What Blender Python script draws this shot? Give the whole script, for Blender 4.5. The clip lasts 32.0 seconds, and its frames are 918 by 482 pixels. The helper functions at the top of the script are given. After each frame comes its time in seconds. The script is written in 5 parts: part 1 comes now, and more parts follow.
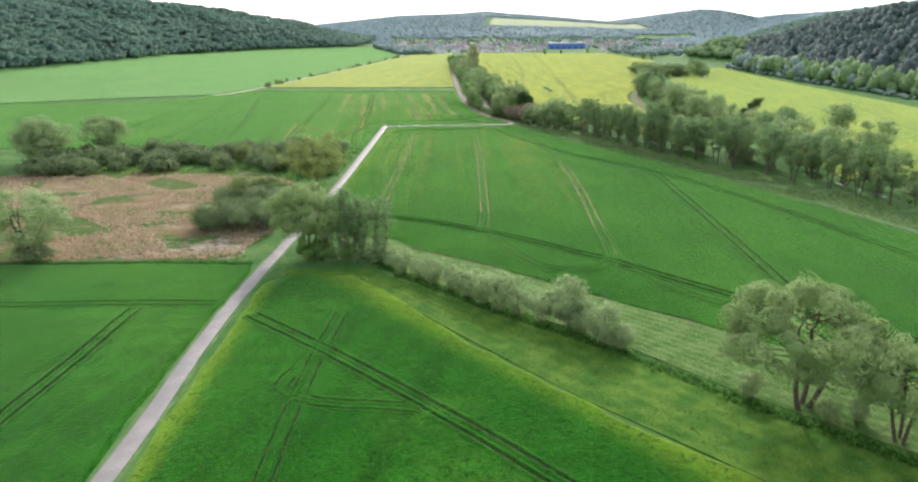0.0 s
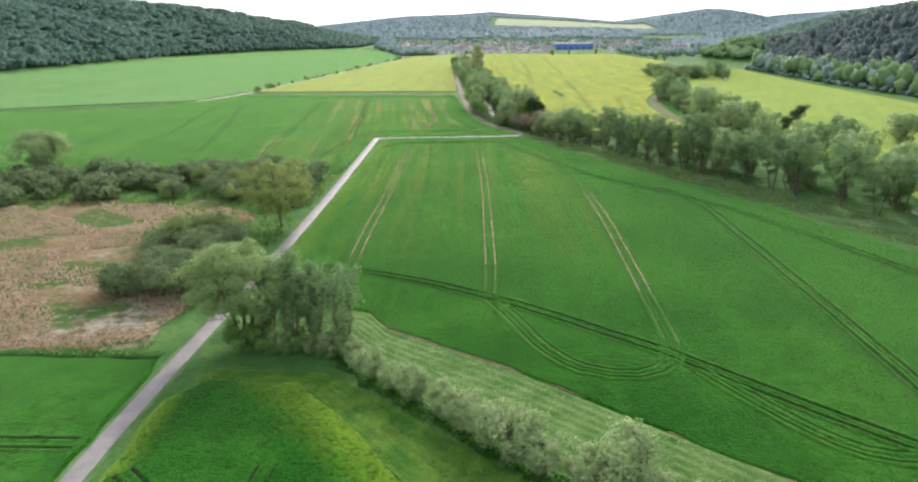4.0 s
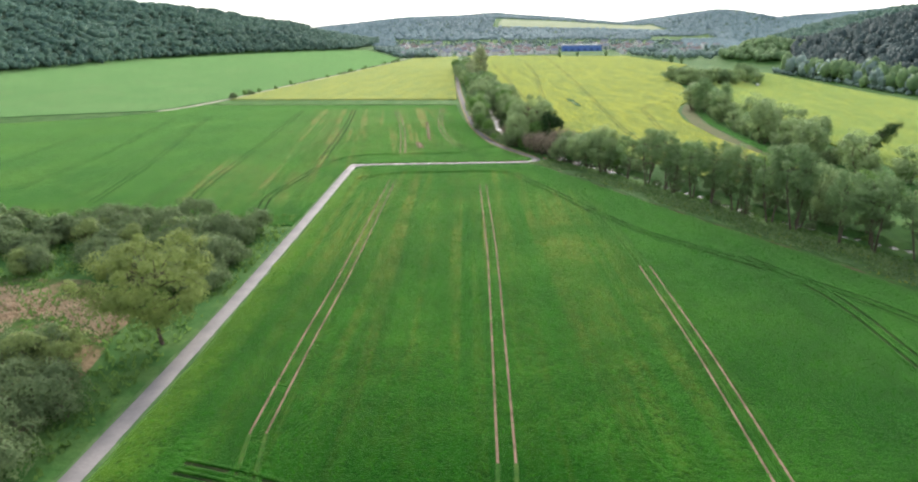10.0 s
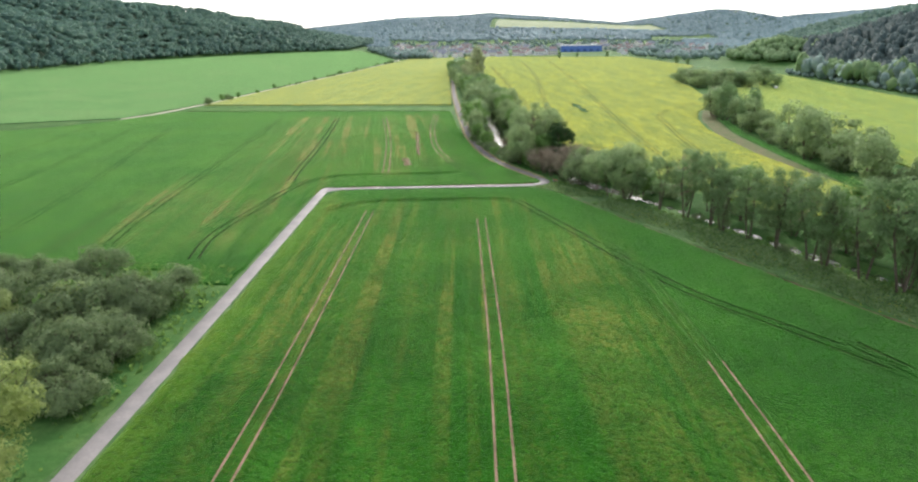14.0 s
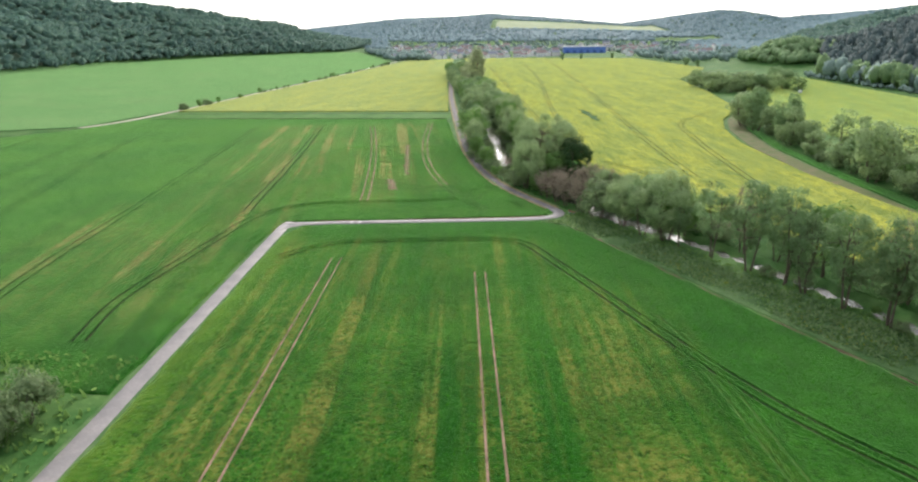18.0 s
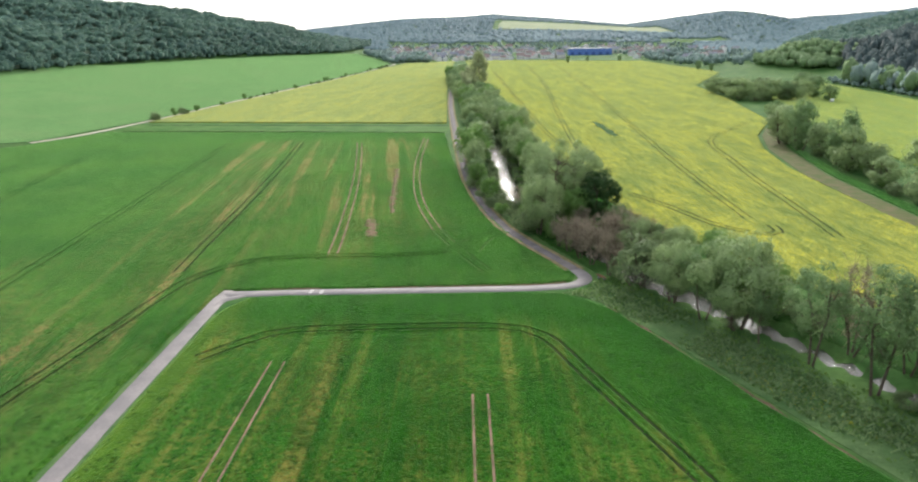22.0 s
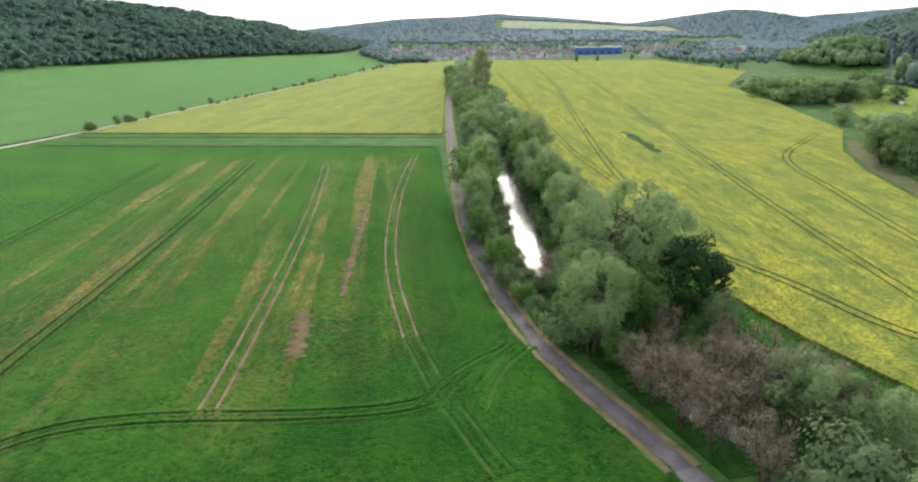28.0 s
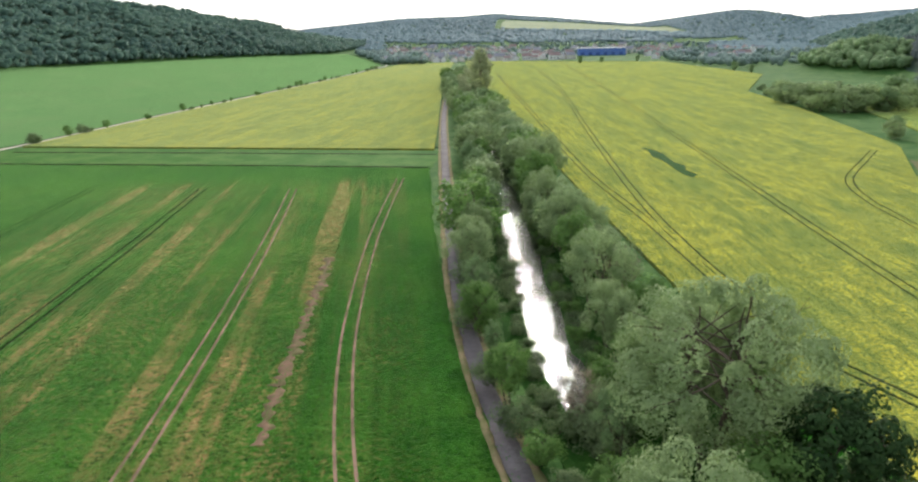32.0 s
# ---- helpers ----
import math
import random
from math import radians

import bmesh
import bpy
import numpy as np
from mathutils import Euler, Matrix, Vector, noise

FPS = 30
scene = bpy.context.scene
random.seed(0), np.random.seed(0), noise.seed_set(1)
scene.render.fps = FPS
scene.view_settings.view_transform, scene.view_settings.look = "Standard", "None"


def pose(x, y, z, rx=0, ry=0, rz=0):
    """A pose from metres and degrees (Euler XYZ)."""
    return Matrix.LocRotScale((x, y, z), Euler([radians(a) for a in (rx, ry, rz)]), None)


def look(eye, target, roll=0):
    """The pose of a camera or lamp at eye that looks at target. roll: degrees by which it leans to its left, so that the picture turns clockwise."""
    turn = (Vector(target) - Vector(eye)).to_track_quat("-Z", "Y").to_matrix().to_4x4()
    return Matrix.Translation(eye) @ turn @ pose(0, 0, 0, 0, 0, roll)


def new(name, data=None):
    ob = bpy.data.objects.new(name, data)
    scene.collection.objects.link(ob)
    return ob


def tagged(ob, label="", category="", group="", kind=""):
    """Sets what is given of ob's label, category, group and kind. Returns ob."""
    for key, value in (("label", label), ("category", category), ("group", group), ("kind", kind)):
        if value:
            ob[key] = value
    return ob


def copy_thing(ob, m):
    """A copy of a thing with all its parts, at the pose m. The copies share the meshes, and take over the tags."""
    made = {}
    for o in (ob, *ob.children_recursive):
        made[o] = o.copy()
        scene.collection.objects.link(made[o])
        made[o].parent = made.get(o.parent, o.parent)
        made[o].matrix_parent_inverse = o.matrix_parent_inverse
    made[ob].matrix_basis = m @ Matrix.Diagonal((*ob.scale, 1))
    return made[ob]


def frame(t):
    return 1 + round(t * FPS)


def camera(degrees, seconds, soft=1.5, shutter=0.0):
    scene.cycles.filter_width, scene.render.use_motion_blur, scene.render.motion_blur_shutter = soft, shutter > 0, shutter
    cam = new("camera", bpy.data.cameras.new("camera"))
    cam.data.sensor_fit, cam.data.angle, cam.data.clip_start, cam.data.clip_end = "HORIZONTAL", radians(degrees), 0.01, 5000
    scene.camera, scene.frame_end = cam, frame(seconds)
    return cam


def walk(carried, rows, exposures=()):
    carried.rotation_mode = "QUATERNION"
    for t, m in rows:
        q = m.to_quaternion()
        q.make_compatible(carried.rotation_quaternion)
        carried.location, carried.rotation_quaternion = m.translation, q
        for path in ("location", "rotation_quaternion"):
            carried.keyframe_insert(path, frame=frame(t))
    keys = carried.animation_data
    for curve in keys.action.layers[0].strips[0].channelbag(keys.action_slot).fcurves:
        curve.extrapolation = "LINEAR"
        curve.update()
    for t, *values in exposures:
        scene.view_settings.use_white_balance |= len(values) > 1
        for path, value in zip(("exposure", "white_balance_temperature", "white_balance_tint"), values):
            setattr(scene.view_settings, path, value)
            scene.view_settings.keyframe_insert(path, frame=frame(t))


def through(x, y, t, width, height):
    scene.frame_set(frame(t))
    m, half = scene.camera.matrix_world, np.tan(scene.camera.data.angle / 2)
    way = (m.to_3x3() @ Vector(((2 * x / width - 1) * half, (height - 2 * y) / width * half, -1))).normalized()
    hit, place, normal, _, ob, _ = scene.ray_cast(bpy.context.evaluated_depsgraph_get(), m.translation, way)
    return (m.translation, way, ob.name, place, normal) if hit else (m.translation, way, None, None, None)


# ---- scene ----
cam = camera(66.8, 32.0, 2.25)
PATH = [
    (0, (6.376, -5.291, 42.407), (6.254, -3.379, 41.833), -0.6),
    (0.5, (6.172, -0.095, 42.365), (6.049, 1.817, 41.791), -0.6),
    (1, (6.098, 5.198, 42.223), (5.972, 7.109, 41.65), -0.7),
    (1.5, (5.951, 10.332, 42.222), (5.824, 12.244, 41.648), -0.7),
    (2, (5.791, 15.486, 42.089), (5.661, 17.398, 41.515), -0.8),
    (2.5, (5.658, 20.686, 41.999), (5.526, 22.597, 41.426), -0.7),
    (3, (5.642, 25.881, 41.883), (5.509, 27.793, 41.31), -0.8),
    (3.5, (5.57, 31.134, 41.814), (5.433, 33.045, 41.242), -0.8),
    (5.5, (3.76, 54.439, 40.956), (3.623, 56.351, 40.386), -0.8),
    (6, (3.54, 60.432, 41.004), (3.404, 62.344, 40.435), -0.8),
    (6.5, (3.546, 65.494, 40.982), (3.41, 67.406, 40.412), -0.8),
    (7, (3.538, 70.333, 41.015), (3.399, 72.245, 40.445), -0.8),
    (7.5, (3.171, 75.859, 40.925), (3.032, 77.771, 40.355), -0.8),
    (8, (3.222, 80.48, 41.078), (3.082, 82.393, 40.509), -0.8),
    (8.5, (3.098, 85.316, 41.051), (2.956, 87.228, 40.482), -0.8),
    (9, (2.814, 90.41, 40.976), (2.672, 92.322, 40.406), -0.8),
    (9.5, (2.73, 95.319, 40.933), (2.585, 97.231, 40.364), -0.8),
    (10, (2.398, 100.272, 40.814), (2.253, 102.184, 40.246), -0.8),
    (10.5, (2.276, 105.113, 40.79), (2.13, 107.025, 40.221), -0.9),
    (11, (1.953, 110.408, 40.776), (1.807, 112.32, 40.207), -0.9),
    (11.5, (1.541, 115.662, 40.685), (1.395, 117.574, 40.117), -0.9),
    (12, (1.342, 120.647, 40.561), (1.198, 122.559, 39.994), -0.8),
    (12.5, (1.084, 125.723, 40.397), (0.941, 127.636, 39.83), -0.8),
    (13, (0.913, 130.869, 40.202), (0.772, 132.782, 39.635), -0.9),
    (13.5, (0.75, 135.531, 40.07), (0.61, 137.444, 39.504), -0.9),
    (14, (0.584, 140.337, 39.951), (0.447, 142.25, 39.385), -0.9),
    (14.5, (0.403, 144.909, 39.816), (0.267, 146.822, 39.25), -0.8),
    (16.5, (-0.568, 164.763, 39.342), (-0.704, 166.677, 38.778), -0.8),
    (17, (-0.233, 169.066, 39.266), (-0.37, 170.98, 38.702), -0.9),
    (17.5, (-0.378, 173.863, 39.193), (-0.516, 175.777, 38.63), -0.8),
    (18, (-0.531, 178.919, 39.144), (-0.669, 180.834, 38.581), -0.9),
    (18.5, (-0.638, 183.792, 39.012), (-0.777, 185.706, 38.449), -0.9),
    (19, (-0.81, 188.912, 38.976), (-0.949, 190.827, 38.413), -0.9),
    (19.5, (-1.184, 194.08, 38.85), (-1.322, 195.994, 38.289), -0.9),
    (20, (-1.283, 199.498, 38.666), (-1.423, 201.413, 38.105), -0.9),
    (20.5, (-1.527, 204.594, 38.656), (-1.667, 206.509, 38.094), -0.8),
    (21, (-1.677, 209.409, 39.519), (-1.817, 211.323, 38.957), -0.8),
    (21.5, (-1.815, 214.445, 40.426), (-1.956, 216.359, 39.864), -0.8),
    (22, (-1.957, 218.85, 40.648), (-2.1, 220.765, 40.086), -0.8),
    (22.5, (-2.101, 223.685, 40.547), (-2.244, 225.6, 39.986), -0.8),
    (23, (-2.242, 228.906, 40.245), (-2.388, 230.82, 39.685), -0.8),
    (23.5, (-2.429, 234.185, 40.145), (-2.578, 236.1, 39.585), -0.8),
    (24, (-2.607, 239.249, 38.936), (-2.757, 241.163, 38.376), -0.8),
    (24.5, (-2.796, 244.584, 38.036), (-2.947, 246.498, 37.476), -0.8),
    (25, (-2.968, 249.97, 37.974), (-3.121, 251.884, 37.413), -0.8),
    (25.5, (-3.152, 255.217, 37.923), (-3.305, 257.13, 37.362), -0.9),
    (27.5, (-4.96, 279.956, 36.755), (-5.11, 281.87, 36.195), -1.0),
    (28, (-5.155, 285.084, 36.595), (-5.305, 286.998, 36.037), -1.0),
    (28.5, (-5.369, 290.145, 36.555), (-5.518, 292.06, 35.997), -1.0),
    (29, (-5.573, 294.936, 36.43), (-5.721, 296.851, 35.872), -0.9),
    (29.5, (-5.815, 299.787, 36.345), (-5.962, 301.702, 35.787), -0.9),
    (30, (-5.916, 304.321, 36.369), (-6.063, 306.236, 35.812), -1.0),
    (30.5, (-6.065, 309.729, 36.294), (-6.214, 311.645, 35.737), -1.0),
    (31, (-6.164, 314.677, 36.419), (-6.313, 316.592, 35.862), -0.9),
    (31.5, (-6.413, 320.013, 36.512), (-6.561, 321.928, 35.953), -0.9),
    (32, (-6.518, 324.485, 36.743), (-6.666, 326.4, 36.185), -0.9),
]
walk(cam, [(t, look(eye, target, roll)) for t, eye, target, roll in PATH],
     exposures=((0.0, 0.58), (3.0, 0.54), (8.0, 0.46), (16.0, 0.42), (24.0, 0.29), (32.0, 0.11)))

# ---- light ----
SUN_EL, SUN_AZ = 29.0, 3.0
world = bpy.data.worlds.new("sky")
scene.world = world
world.use_nodes = True
wn = world.node_tree.nodes
wl = world.node_tree.links
sky = wn.new("ShaderNodeTexSky")
sky.sky_type = "NISHITA"
sky.sun_disc = False
sky.sun_elevation = radians(SUN_EL)
sky.sun_rotation = radians(SUN_AZ)
sky.air_density, sky.dust_density, sky.ozone_density = 1.0, 4.0, 1.0
veil = wn.new("ShaderNodeHueSaturation")
veil.inputs["Saturation"].default_value = 0.35
wl.new(sky.outputs[0], veil.inputs["Color"])
# thin high cloud: an even white veil added to the clear sky
cloud = wn.new("ShaderNodeMix")
cloud.data_type, cloud.blend_type = "RGBA", "ADD"
cloud.inputs[0].default_value = 1.0
cloud.inputs[7].default_value = (2.5, 2.8, 3.3, 1.0)
wl.new(veil.outputs[0], cloud.inputs[6])
wl.new(cloud.outputs[2], wn["Background"].inputs["Color"])
wn["Background"].inputs["Strength"].default_value = 0.14
sun = new("sun", bpy.data.lights.new("sun", "SUN"))
sun.data.energy = 2.3
sun.data.angle = radians(4.0)
sun.data.color = (1.0, 0.96, 0.9)
sun.matrix_world = look((0, 0, 300), (-300 * math.sin(radians(SUN_AZ)), -300 * math.cos(radians(SUN_AZ)), 300 - 300 * math.tan(radians(SUN_EL))))


# ---- materials ----
class Nodes:
    """Small wrapper to write node trees in few lines."""

    def __init__(self, name):
        self.mat = bpy.data.materials.new(name)
        self.mat.use_nodes = True
        self.t = self.mat.node_tree
        self.b = self.t.nodes["Principled BSDF"]
        self.out = self.t.nodes["Material Output"]
        self.pos = self.add("ShaderNodeTexCoord").outputs["Object"]

    def add(self, kind, **inputs):
        n = self.t.nodes.new(kind)
        for key, value in inputs.items():
            self.put(n.inputs[key.replace("_", " ")], value)
        return n

    def put(self, socket, value):
        if isinstance(value, bpy.types.NodeSocket):
            self.t.links.new(value, socket)
        else:
            socket.default_value = value

    def noise(self, scale, detail=3.0, stretch=None, turn=0.0, rough=0.55):
        pos = self.pos
        if stretch:
            m = self.add("ShaderNodeMapping", Vector=pos, Rotation=(0, 0, turn))
            pos = self.add("ShaderNodeMapping", Vector=m.outputs[0], Scale=stretch).outputs[0]
        return self.add("ShaderNodeTexNoise", Vector=pos, Scale=scale, Detail=detail, Roughness=rough).outputs["Fac"]

    def ramp(self, value, lo, hi, a=0.0, b=1.0):
        n = self.add("ShaderNodeMapRange", Value=value)
        n.interpolation_type = "SMOOTHSTEP"
        for key, v in (("From Min", lo), ("From Max", hi), ("To Min", a), ("To Max", b)):
            n.inputs[key].default_value = v
        return n.outputs[0]

    def math(self, op, a, b=0.0):
        n = self.add("ShaderNodeMath")
        n.operation = op
        self.put(n.inputs[0], a)
        self.put(n.inputs[1], b)
        return n.outputs[0]

    def mix(self, fac, a, b):
        n = self.add("ShaderNodeMix")
        n.data_type = "RGBA"
        self.put(n.inputs[0], fac)
        for socket, v in ((n.inputs[6], a), (n.inputs[7], b)):
            self.put(socket, v if isinstance(v, bpy.types.NodeSocket) else (*v, 1.0))
        return n.outputs[2]

    def bump(self, height, strength=0.5, distance=0.1):
        n = self.add("ShaderNodeBump", Height=height, Strength=strength, Distance=distance)
        self.t.links.new(n.outputs[0], self.b.inputs["Normal"])

    def done(self, color, rough=0.9, spec=0.2, sheen=0.0, tint=(0.5, 0.95, 0.34)):
        self.put(self.b.inputs["Base Color"], color if isinstance(color, bpy.types.NodeSocket) else (*color, 1.0))
        self.put(self.b.inputs["Roughness"], rough)
        self.b.inputs["Specular IOR Level"].default_value = spec
        self.b.inputs["Sheen Weight"].default_value = sheen
        self.b.inputs["Sheen Roughness"].default_value = 0.25
        self.b.inputs["Sheen Tint"].default_value = (*tint, 1.0)
        return self.mat


def plain(name, a, b, scale, fine=6.0, rough=0.92, bump=0.4, depth=0.05, spec=0.05):
    """Two colours mixed at a coarse and a fine scale, with relief."""
    n = Nodes(name)
    coarse, small = n.noise(scale), n.noise(scale * fine, 5.0)
    col = n.mix(n.ramp(coarse, 0.35, 0.65), a, b)
    col = n.mix(n.ramp(small, 0.3, 0.75, 0.0, 0.45), col, [c * 0.6 for c in a])
    n.bump(small, bump, depth)
    return n.done(col, rough, spec)


def crop(name, a, b, dark, turn=0.0, bare=None, zones=(), amount=0.0, fleck=None, flecks=0.5, pale=1.0, margins=(), sheen=0.5, worn_at=(0.5, 0.63), bands=None, narrow=0.24):
    """A sown field: patches, drilled rows, dark gaps, and bare streaks inside zones of (x0, x1, y0, y1, share)."""
    n = Nodes(name)
    patch = n.noise(0.035, 4.0)
    rows = n.noise(1.0, 3.0, (0.5, 0.012, 0.5), turn)
    tuft = n.noise(2.0, 6.0, rough=0.7)
    mottle = n.noise(0.22, 4.0)
    fine = n.noise(4.5, 3.0)
    col = n.mix(n.ramp(patch, 0.35, 0.68), a, b)
    col = n.mix(n.ramp(rows, 0.5, 0.72, 0.0, 0.55), col, b)
    lanes = n.noise(1.0, 3.0, (0.14, 0.002, 0.2), turn, 0.6)
    col = n.mix(n.ramp(lanes, 0.52, 0.68, 0.0, 0.5), col, dark)
    col = n.mix(n.ramp(lanes, 0.48, 0.34, 0.0, 0.4), col, b)
    if not fleck:
        thinned = n.math("MULTIPLY", n.ramp(n.noise(0.028, 5.0, rough=0.6), 0.48, 0.62), n.ramp(n.noise(0.5, 5.0, rough=0.7), 0.4, 0.6, 0.2 * pale, 0.75 * pale))
        col = n.mix(thinned, col, (b[0] * 2.6, b[1] * 1.45, b[2] * 2.0))
    for angle, lo, hi, share in margins:
        across = n.add("ShaderNodeSeparateXYZ", Vector=n.add("ShaderNodeMapping", Vector=n.pos, Rotation=(0, 0, angle)).outputs[0]).outputs[0]
        wobble = n.math("ADD", across, n.math("MULTIPLY", mottle, 3.0))
        col = n.mix(n.ramp(wobble, lo, hi, 0.0, share), col, (b[0] * 6.0, b[1] * 2.0, b[2] * 2.0))
    if bands:
        col = n.mix(n.ramp(n.noise(1.0, 5.0, (0.2, 0.004, 0.2), turn, 0.62), 0.48, 0.66, 0.0, 0.55), col, bands)
    if bare:
        sep = n.add("ShaderNodeSeparateXYZ", Vector=n.add("ShaderNodeMapping", Vector=n.pos, Rotation=(0, 0, turn)).outputs[0])
        where = 0.0
        for x0, x1, y0, y1, share in zones:
            inx = n.math("MULTIPLY", n.ramp(sep.outputs[0], x0 - 9, x0 + 9), n.ramp(sep.outputs[0], x1 - 9, x1 + 9, 1, 0))
            iny = n.math("MULTIPLY", n.ramp(sep.outputs[1], y0 - 25, y0 + 25), n.ramp(sep.outputs[1], y1 - 8, y1 + 8, share, 0))
            here = n.math("MULTIPLY", inx, iny)
            where = here if where == 0.0 else n.math("MAXIMUM", where, here)
        streak = n.noise(1.0, 3.0, (narrow, 0.007, 0.3), turn, 0.55)
        thin = n.noise(1.0, 5.0, (0.6, 0.02, 0.3), turn, 0.7)
        worn = n.math("MAXIMUM", n.ramp(streak, *worn_at), n.ramp(thin, 0.5, 0.7, 0.0, 0.45))
        speck = n.math("MULTIPLY", n.ramp(n.noise(1.5, 6.0, rough=0.72), 0.47, 0.6), n.ramp(n.noise(1.0, 4.0, (0.14, 0.007, 0.2), turn, 0.6), 0.38, 0.56, 0.0, 0.75))
        worn = n.math("MULTIPLY", n.math("MAXIMUM", worn, speck), where)
        worn = n.math("MULTIPLY", worn, n.ramp(n.noise(0.9, 5.0, rough=0.7), 0.38, 0.6, 0.3, 1.0))
        worn = n.math("MULTIPLY", worn, n.ramp(n.noise(0.05, 3.0), 0.36, 0.56, 0.35, 1.0))
        col = n.mix(n.math("MULTIPLY", worn, amount), col, bare)
    if fleck:
        bloom = n.math("MULTIPLY", n.ramp(n.noise(2.5, 5.0, rough=0.75), 0.42, 0.56), n.ramp(n.noise(0.13, 6.0, (1, 0.16, 1), turn, 0.7), 0.4, 0.6, 0.25, 1.0))
        col = n.mix(n.math("MULTIPLY", bloom, flecks), col, fleck)
    if fleck:
        col = n.mix(n.ramp(n.noise(1.0, 5.0, (0.75, 0.09, 0.5), turn, 0.7), 0.48, 0.62, 0.0, 0.6), col, dark)
    col = n.mix(n.ramp(mottle, 0.35, 0.65, 0.0, 0.4 if fleck else 0.3), col, dark)
    col = n.mix(n.ramp(tuft, 0.38 if fleck else 0.37, 0.55 if fleck else 0.5, 0.9, 0.0), col, dark)
    n.bump(n.math("ADD", tuft, n.math("MULTIPLY", fine, 0.5)), 0.7, 0.3)
    return n.done(col, 0.95, 0.0, sheen, (0.86, 1.0, 0.52) if fleck else (0.56, 0.97, 0.35))


def leaf(name, a, b, through=0.42, vary=0.35, grain=0.5):
    n = Nodes(name)
    geo = n.add("ShaderNodeNewGeometry")
    info = n.add("ShaderNodeObjectInfo")
    col = n.mix(geo.outputs["Random Per Island"], a, b)
    col = n.mix(n.math("MULTIPLY", info.outputs["Random"], vary), col, [c * 0.62 for c in a])
    col = n.mix(n.ramp(n.noise(grain, 3.0), 0.35, 0.65, 0.0, 0.35), col, [c * 1.25 for c in b])
    n.done(col, 0.7, 0.12)
    tr = n.add("ShaderNodeBsdfTranslucent", Color=col)
    mx = n.add("ShaderNodeMixShader", Fac=through)
    n.t.links.new(n.b.outputs[0], mx.inputs[1])
    n.t.links.new(tr.outputs[0], mx.inputs[2])
    n.t.links.new(mx.outputs[0], n.out.inputs["Surface"])
    return n.mat


def reed_material():
    """Matted reed: pinkish straw with bleached and grassy patches."""
    n = Nodes("reed_bed")
    wide, mid, small = n.noise(0.028, 4.0), n.noise(0.11, 5.0), n.noise(0.9, 6.0, rough=0.7)
    col = n.mix(n.ramp(mid, 0.35, 0.65), (0.2, 0.14, 0.08), (0.27, 0.195, 0.125))
    col = n.mix(n.ramp(n.math("ADD", wide, n.math("MULTIPLY", mid, 0.35)), 0.68, 0.8, 0.0, 1.0), col, n.mix(n.ramp(n.noise(0.35, 6.0, rough=0.7), 0.42, 0.55), (0.13, 0.115, 0.06), (0.33, 0.28, 0.22)))
    col = n.mix(n.math("MULTIPLY", n.ramp(n.noise(0.05, 5.0), 0.53, 0.46), n.ramp(n.noise(0.5, 5.0, rough=0.7), 0.36, 0.5)), col, (0.06, 0.12, 0.03))
    col = n.mix(n.ramp(small, 0.35, 0.6, 0.55, 0.0), col, (0.07, 0.07, 0.03))
    n.bump(small, 0.9, 0.4)
    return n.done(col, 0.95, 0.02)


GREEN, LIGHT, DEEP = (0.008, 0.063, 0.005), (0.026, 0.112, 0.01), (0.004, 0.028, 0.003)
M_GRASS = plain("rough_grass", (0.045, 0.118, 0.028), (0.09, 0.165, 0.046), 0.12, 9.0, bump=0.8, depth=0.25)
M_VERGE = plain("verge_grass", (0.064, 0.13, 0.042), (0.118, 0.188, 0.072), 0.22, 8.0, bump=0.9, depth=0.25)
M_MEADOW = plain("ditch_grass", (0.042, 0.118, 0.016), (0.1, 0.178, 0.026), 0.3, 8.0, bump=0.9, depth=0.25)
# Lush green, darkened to hold the shade under trees and in the ditch.
M_LUSHSHADE = plain("lush_green_with_shade", (0.02, 0.07, 0.01), (0.036, 0.1, 0.016), 0.5, 8.0, bump=0.9, depth=0.3)
M_HEADLAND = plain("headland_grass", (0.05, 0.14, 0.024), (0.09, 0.18, 0.04), 0.1, 9.0, bump=0.8, depth=0.2)
M_PALE = plain("pale_meadow", (0.068, 0.142, 0.032), (0.128, 0.2, 0.062), 0.3, 8.0, bump=0.9, depth=0.25)
M_WHEAT = crop("young_wheat", GREEN, LIGHT, DEEP, -0.06, (0.31, 0.235, 0.06), ((-30, 25, 250, 312, 1.0), (-30, 36, 215, 285, 0.85), (-20, 40, 165, 250, 0.4)), 0.62, worn_at=(0.47, 0.62), margins=((-0.06, -20.5, -24.5, 0.32),), pale=0.36, sheen=0.57, narrow=0.36)
M_WHEAT2 = crop("young_wheat_thin", (0.012, 0.078, 0.008), (0.041, 0.13, 0.015), DEEP, -0.17, (0.41, 0.225, 0.11), ((-26, 47, 356, 512, 1.0), (-42, 6, 285, 352, 0.85)), 0.78, worn_at=(0.49, 0.62), sheen=0.5, pale=0.4)
M_WHEAT3 = crop("young_wheat_near", (0.008, 0.072, 0.006), (0.026, 0.122, 0.011), DEEP, 0.2, pale=0.6, sheen=0.5)
M_WHEAT5 = crop("young_wheat_edge", (0.008, 0.072, 0.006), (0.026, 0.122, 0.011), DEEP, 0.2, pale=0.6, sheen=0.5, margins=((-0.7436, 55.5, 62.0, 0.85), (3.0466, 23.6, 26.8, 0.85)))
